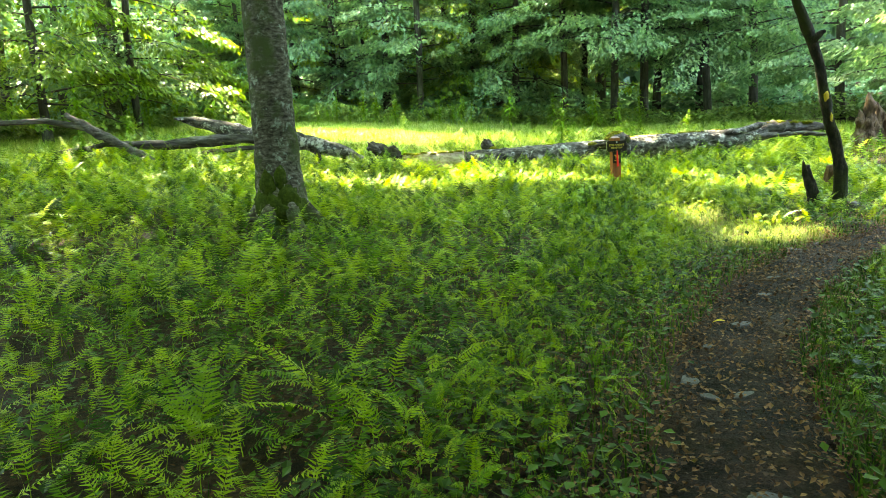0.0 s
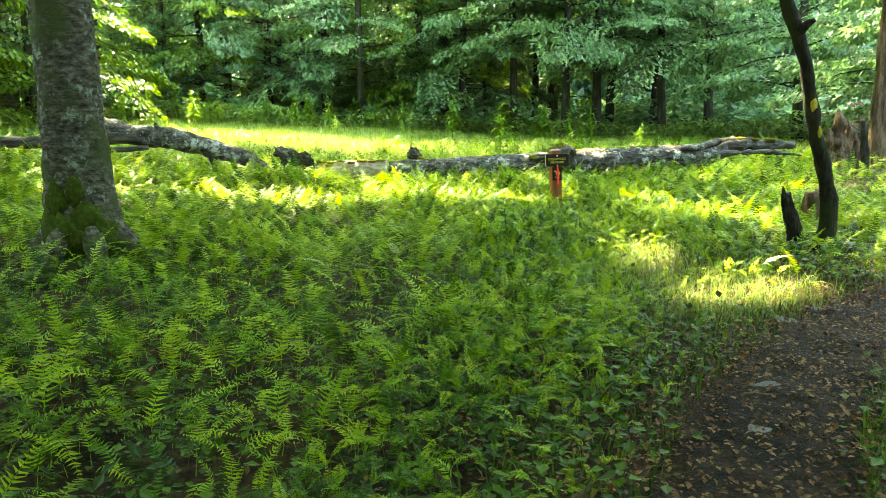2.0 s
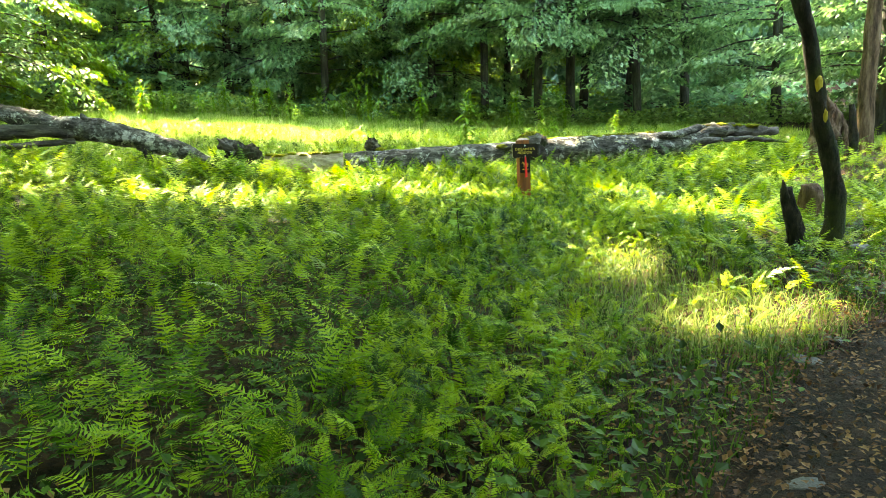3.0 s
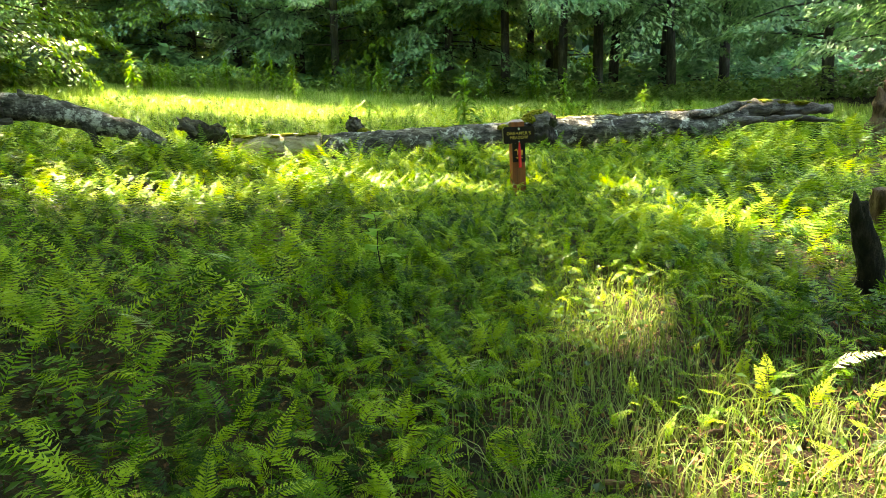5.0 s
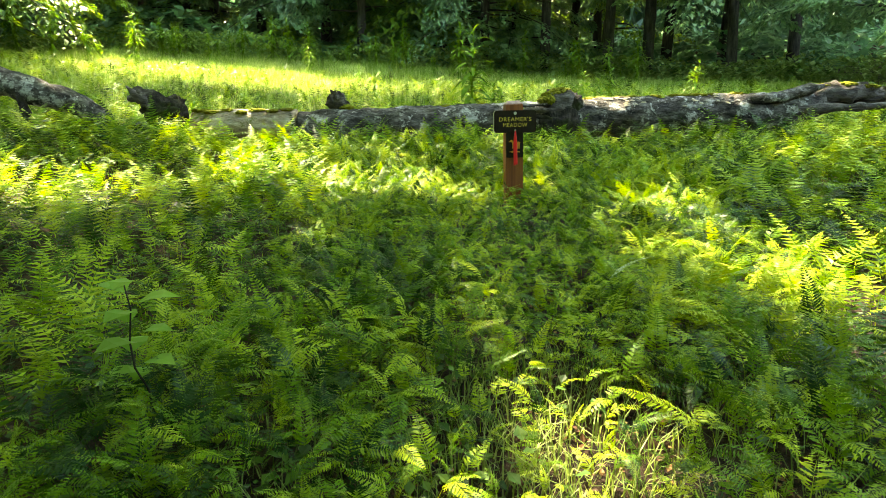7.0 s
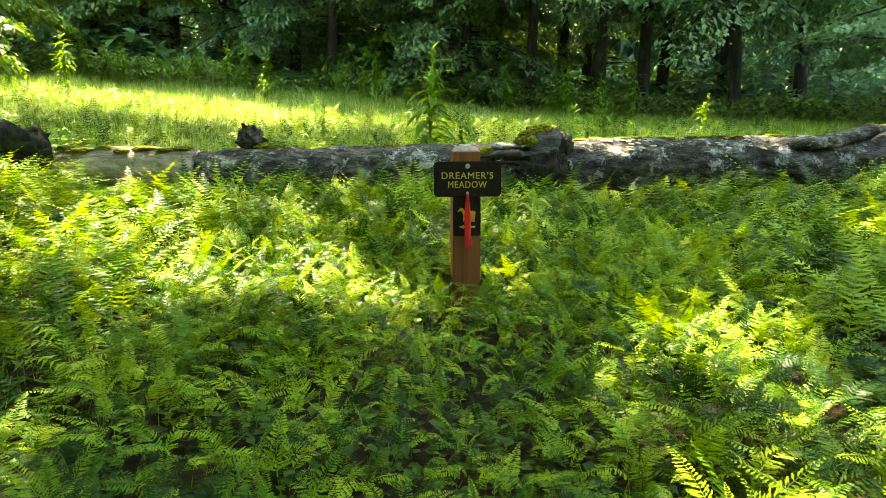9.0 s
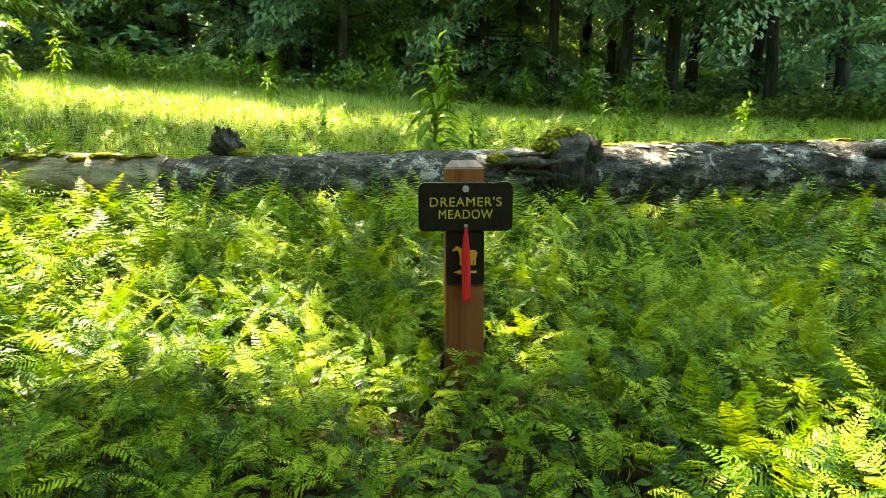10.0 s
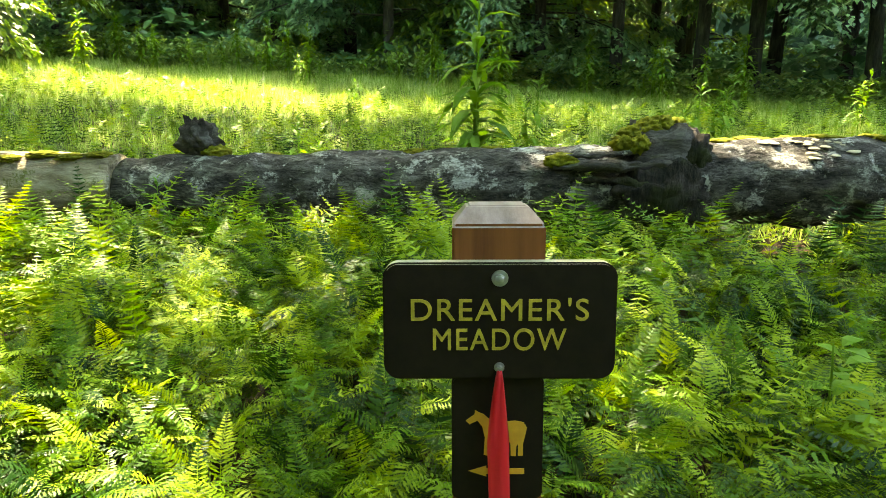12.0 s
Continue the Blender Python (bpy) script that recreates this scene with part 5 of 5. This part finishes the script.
def put_at(x, y, turn, s):
    return pose(x, y, float(ground_z(x, y)) - 0.02, 0, 0, turn) @ Matrix.Diagonal((s, s, s, 1))


weeds = [build_weed(1, 3), build_weed(2, 2), build_weed(3, 1, 0.22)]
weeds[0].matrix_basis = put_at(2.79, 15.05, 20, 1.6)
weeds[1].matrix_basis = put_at(3.2, 15.9, 70, 1.0)
weeds[2].matrix_basis = put_at(1.42, 15.2, 70, 0.72)
for k, x, y, s in ((2, 1.6, 15.25, 0.8), (1, 4.45, 15.7, 0.95), (2, 3.6, 15.6, 0.7), (1, -1.36, 23.9, 0.8), (0, -6.0, 23.8, 0.85), (1, -7.2, 23.5, 0.9), (0, -8.4, 23.9, 0.95), (1, -1.05, 14.75, 0.8), (2, 0.9, 14.05, 0.7), (2, 0.2, 22.0, 0.8), (1, 1.0, 18.5, 0.75),
                   (2, 0.2, 19, 0.7), (1, 4.9, 16.6, 0.9), (1, 5.4, 18.2, 0.9), (2, 4.0, 19.5, 0.9), (0, -10.2, 22.5, 1.0), (1, -5.0, 26.4, 1.0), (0, -3.2, 26.8, 0.9), (1, 1.2, 26.2, 1.0), (0, 2.6, 25.0, 1.0), (2, -9.0, 15.5, 1.0), (1, -8.0, 16.0, 1.1), (0, -9.6, 16.8, 1.2), (1, 7.5, 19.6, 0.9), (2, 1.35, 13.85, 0.55), (2, 0.55, 13.8, 0.6)):
    copy_thing(weeds[k], put_at(x, y, rng.uniform(0, 360), s))
for k in range(60):
    x = rng.uniform(-12, 8)
    copy_thing(weeds[int(rng.integers(0, 3))], put_at(x, np.interp(x, [-12, -8, 4, 8], [24, 27.6, 27.6, 25]) + rng.normal(0, 0.8), rng.uniform(0, 360), rng.uniform(0.5, 0.95)))

sapling = new("sapling")
sapling.matrix_basis = pose(1.66, 7.03, float(ground_z(1.66, 7.03)))
tagged(sapling, "thin dark-stemmed sapling with a few broad leaves among ferns", "sapling")
part("stem", mesh_from_arrays("stem", *tube(line((0, 0, -0.05), (-0.02, 0, 0.58), 8, 0.06, 3), [0.0035] * 5 + [0.003, 0.0025, 0.002], 6), M_BARK_BLACK, True), sapling)
for k in range(11):
    lv, lq = lance(0.13, 0.055)
    part("leaf", mesh_from_arrays("leaf", *scatter(lv, lq, np.array([(-0.02 + 0.02 * (k % 3), 0, 0.26 + 0.032 * k)]), np.array([k * 2.2]), np.array([0.75 + 0.06 * (k % 5)]), np.array([0.2])), M_WEED), sapling)


def build_herb(seed, leaves):
    """A low broad-leaved herb: a short stem and spreading oval leaves, one unit tall."""
    r = np.random.default_rng(seed)
    herb = new("herb")
    part("stem", mesh_from_arrays("stem", *tube(line((0, 0, -0.05), (r.normal(0, 0.06), r.normal(0, 0.06), 0.9), 6, 0.05, seed), [0.014, 0.013, 0.012, 0.01, 0.008, 0.005], 6), M_WEED, True), herb)
    for k in range(leaves):
        f = k / (leaves - 1)
        lv, lq = lance(0.26 - 0.08 * f, 0.085 - 0.03 * f)
        part("leaf", mesh_from_arrays("leaf", *scatter(lv, lq, np.array([(0.03 * math.cos(k), 0.03 * math.sin(k), 0.3 + 0.6 * f)]), np.array([k * 2.4 + r.normal(0, 0.3)]), np.array([r.uniform(0.8, 1.15)]), np.array([r.uniform(-0.1, 0.5)])), M_WEED), herb)
    return tagged(herb, "low broad-leaved green herb growing among the ferns", "herb", "broad-leaved herbs among the ferns")


herbs = [build_herb(11, 13), build_herb(12, 16), build_herb(13, 11)]
HERB_AT = [(3.75, 8.84, 0.34), (4.05, 11.95, 0.48), (1.75, 4.35, 0.3), (2.15, 5.7, 0.26), (4.45, 12.3, 0.5), (3.6, 12.1, 0.45), (4.75, 12.9, 0.5), (1.5, 12.6, 0.5), (0.85, 13.6, 0.55), (2.2, 13.5, 0.5), (3.32, 10.8, 0.3), (3.45, 11.25, 0.32), (2.82, 10.95, 0.28),
           (2.75, 8.0, 0.36), (3.5, 8.3, 0.4), (4.6, 9.8, 0.45), (2.0, 9.4, 0.42), (3.9, 7.4, 0.4), (0.9, 6.2, 0.4), (-0.2, 4.1, 0.36), (0.6, 3.1, 0.28), (-0.6, 2.6, 0.32), (1.2, 5.0, 0.34), (-1.2, 4.7, 0.4), (4.75, 6.4, 0.34), (4.95, 6.6, 0.38), (4.5, 6.3, 0.3)]
for i, (x, y, h) in enumerate(HERB_AT):
    m = pose(x, y, float(ground_z(x, y)) - 0.02, 0, 0, i * 73.0) @ Matrix.Diagonal((h, h, h, 1))
    if i < 3:
        herbs[i].matrix_basis = m
    else:
        copy_thing(herbs[i % 3], m)

# ---- single ferns that stand out ----
def build_fern(seed, fronds, mat=M_FERN):
    """A whole fern one unit tall: fronds in a loose shuttlecock."""
    r = np.random.default_rng(seed)
    fern = new("fern")
    for k in range(fronds):
        ob = part("frond", FROND_DATA[(seed + k) % len(FROND_DATA)], fern)
        ob.matrix_basis = pose(r.normal(0, 0.04), r.normal(0, 0.04), 0, r.normal(-8, 9), r.normal(0, 6), k * 360 / fronds + r.normal(0, 16)) @ Matrix.Diagonal((1, 1, 1, 1)) @ Matrix.Scale(r.uniform(0.95, 1.3), 4)
    return tagged(fern, "lacy green fern with arching fronds", "fern", "single ferns in the clearing")


FROND_DATA = [mesh_from_arrays("frond", tv, tq, M_FERN) for tv, tq in FROND_FINE]
ferns = [build_fern(i, 5 + i % 3) for i in range(4)]
M_PALE_FERN = leaf_material("pale_fern_leaf", (0.2, 0.27, 0.13), (0.33, 0.4, 0.23), (0.46, 0.52, 0.33), 0.3, 0.9, 0.45, 0.2, "object", (1.1, 1.1, 0.8))
PALE_DATA = [mesh_from_arrays("frond", tv, tq, M_PALE_FERN) for tv, tq in FROND_FINE[:2]]
for k, (x, y, z, turn, size) in enumerate(((2.03, 5.79, 0.08, 200, 0.3), (3.42, 5.62, 0.05, 250, 0.34), (0.62, 6.35, 0.1, 160, 0.34), (0.1, 5.75, 0.12, 120, 0.36), (3.35, 8.3, 0.12, 230, 0.36), (0.75, 7.5, 0.15, 90, 0.32))):
    pale = part("fern", PALE_DATA[k % 2], None, "", pose(x, y, float(ground_z(x, y)) + z, -14, 0, turn) @ Matrix.Scale(size, 4))
    tagged(pale, "single pale silvery fern frond standing above the others", "fern", "pale fronds in the clearing")
spots = [(2.03, 5.79, 0.36), (-0.75, 1.5, 0.42), (-1.2, 1.15, 0.45), (-0.2, 1.9, 0.36), (-1.7, 1.7, 0.45), (0.1, 1.2, 0.33), (-0.5, 0.75, 0.4), (0.35, 2.4, 0.36), (-1.0, 2.3, 0.45), (3.7, 6.3, 0.4), (3.95, 6.0, 0.42), (4.1, 8.8, 0.42), (3.9, 9.2, 0.42)]
i = 0
while len(spots) < 70:
    y = rng.uniform(1.0, 13.2)
    x = np.interp(y, [0, 5, 9, 14], [0.0, 2.2, 3.1, 3.2]) + rng.normal(0, 1.4)
    if fern_cover(np.array([x]), np.array([y]))[0] > 0.6 and math.hypot(x - 3.12, y - 11.2) > 0.45 and trail_distance(np.array([x]), np.array([y]))[0] > 0.6 and abs(walked_line(x, y)) > 0.45:
        spots.append((x, y, float(fern_height(x, y)) * rng.uniform(0.75, 1.0)))
for k in range(9):
    spots.append((7.7 + 0.24 * k, 14.15 + rng.normal(0, 0.12), rng.uniform(0.55, 0.8)))
for k in range(7):
    spots.append((4.3 + 0.35 * k + rng.normal(0, 0.15), 21.0 + rng.normal(0, 0.5), rng.uniform(0.75, 1.0)))
for i, (x, y, s) in enumerate(spots):
    m = put_at(x, y, rng.uniform(0, 360), s)
    if i < 4:
        ferns[i].matrix_basis = m
    else:
        copy_thing(ferns[i % 4], m)

# ---- long grass tufts by the trail ----
def build_tuft(seed):
    r = np.random.default_rng(seed)
    tuft = new("grass_tuft")
    for k in range(16):
        az, ln, b = r.uniform(0, 360), r.uniform(0.22, 0.42), r.uniform(0.3, 1.0)
        tv, tq = blade_fine(b)
        part("blade", mesh_from_arrays("blade", tv * np.array((0.8, ln, ln)), tq, M_GRASS), tuft, "", pose(r.normal(0, 0.03), r.normal(0, 0.03), 0, 0, 0, az))
    return tagged(tuft, "tuft of long arching pale green grass", "grass", "grass tufts beside the trail")


def blade_fine(bend):
    v, q = [], []
    for i, s in enumerate((0, 0.2, 0.4, 0.6, 0.8, 1.0)):
        w = 0.0042 * (1 - s ** 2.5) + 0.0003
        y, z = bend * s ** 1.8, s * (1 - 0.5 * bend * s * s)
        v += [(-w, y, z), (0, y, z - 0.012), (w, y, z)]
    for i in range(5):
        q += [(3 * i, 3 * i + 1, 3 * i + 4, 3 * i + 3), (3 * i + 1, 3 * i + 2, 3 * i + 5, 3 * i + 4)]
    return np.array(v), np.array(q)


tufts = [build_tuft(1), build_tuft(2)]
tufts[0].matrix_basis = put_at(2.95, 5.5, 0, 0.7)
tufts[1].matrix_basis = put_at(3.15, 5.55, 50, 0.75)
for k, (x, y, s) in enumerate(((2.78, 5.42, 0.6), (3.35, 5.62, 0.7), (2.6, 5.3, 0.5), (3.25, 5.35, 0.6), (2.95, 5.25, 0.45), (2.45, 5.2, 0.45), (3.5, 5.75, 0.65), (2.7, 6.4, 0.55), (2.55, 6.75, 0.5), (2.85, 6.95, 0.6), (2.62, 4.95, 0.45), (2.4, 6.2, 0.4), (2.15, 5.35, 0.4), (2.65, 7.3, 0.55))):
    copy_thing(tufts[k % 2], put_at(x, y, k * 67, s))

# ---- dead wood, twigs and a yellow leaf on the ground ----
rot = lump("rotten_wood", (-2.1, 5.8, 0.16), (0.24, 0.15, 0.13), M_BARK_BLACK, None, "", 17, 0.4)
tagged(rot, "dark lump of rotten wood before the thick tree", "wood")
old_stump = part("stump", log_mesh([(5.36, 8.0, -0.05), (5.35, 8.0, 0.4), (5.33, 8.0, 0.56)], (0.12, 0.1, 0.075), M_ROT, 18, 0.55, 8, 61, 24))
tagged(old_stump, "low red-brown rotten stump among ferns", "stump")
for k, (x, y, ln, az) in enumerate(((-0.62, 1.36, 0.3, 20), (-0.9, 1.6, 0.22, 70), (0.45, 1.9, 0.25, -30), (1.2, 2.6, 0.2, 55), (2.2, 3.3, 0.24, 10), (1.7, 2.2, 0.16, 100), (2.9, 5.4, 0.26, 35), (2.5, 5.1, 0.2, -15))):
    c, s = math.cos(radians(az)) * ln / 2, math.sin(radians(az)) * ln / 2
    z = float(ground_z(x, y)) + 0.03
    tw = part("twig", mesh_from_arrays("twig", *tube(line((x - c, y - s, z), (x + c, y + s, z + 0.015), 7, 0.04, k), [0.007, 0.009, 0.008, 0.008, 0.007, 0.005, 0.003], 7, 0.2, 20, k), M_ROT, True))
    tagged(tw, "dry brown fallen twig on the leaf litter", "twig", "twigs on the ground")
M_YELLOW_LEAF = leaf_material("yellow_leaf", (0.45, 0.28, 0.01), (0.6, 0.4, 0.015), (0.7, 0.5, 0.03), 0.3, 30.0)
lv, lq = lance(0.075, 0.022)
leaf = part("fallen_leaf", mesh_from_arrays("fallen_leaf", lv + np.array((0, 0, 0.01)), lq, M_YELLOW_LEAF), None, "", pose(1.5, 2.4, float(ground_z(1.5, 2.4)) + 0.035, 0, 0, 70))
tagged(leaf, "bright yellow fallen leaf on the dirt trail", "leaf")
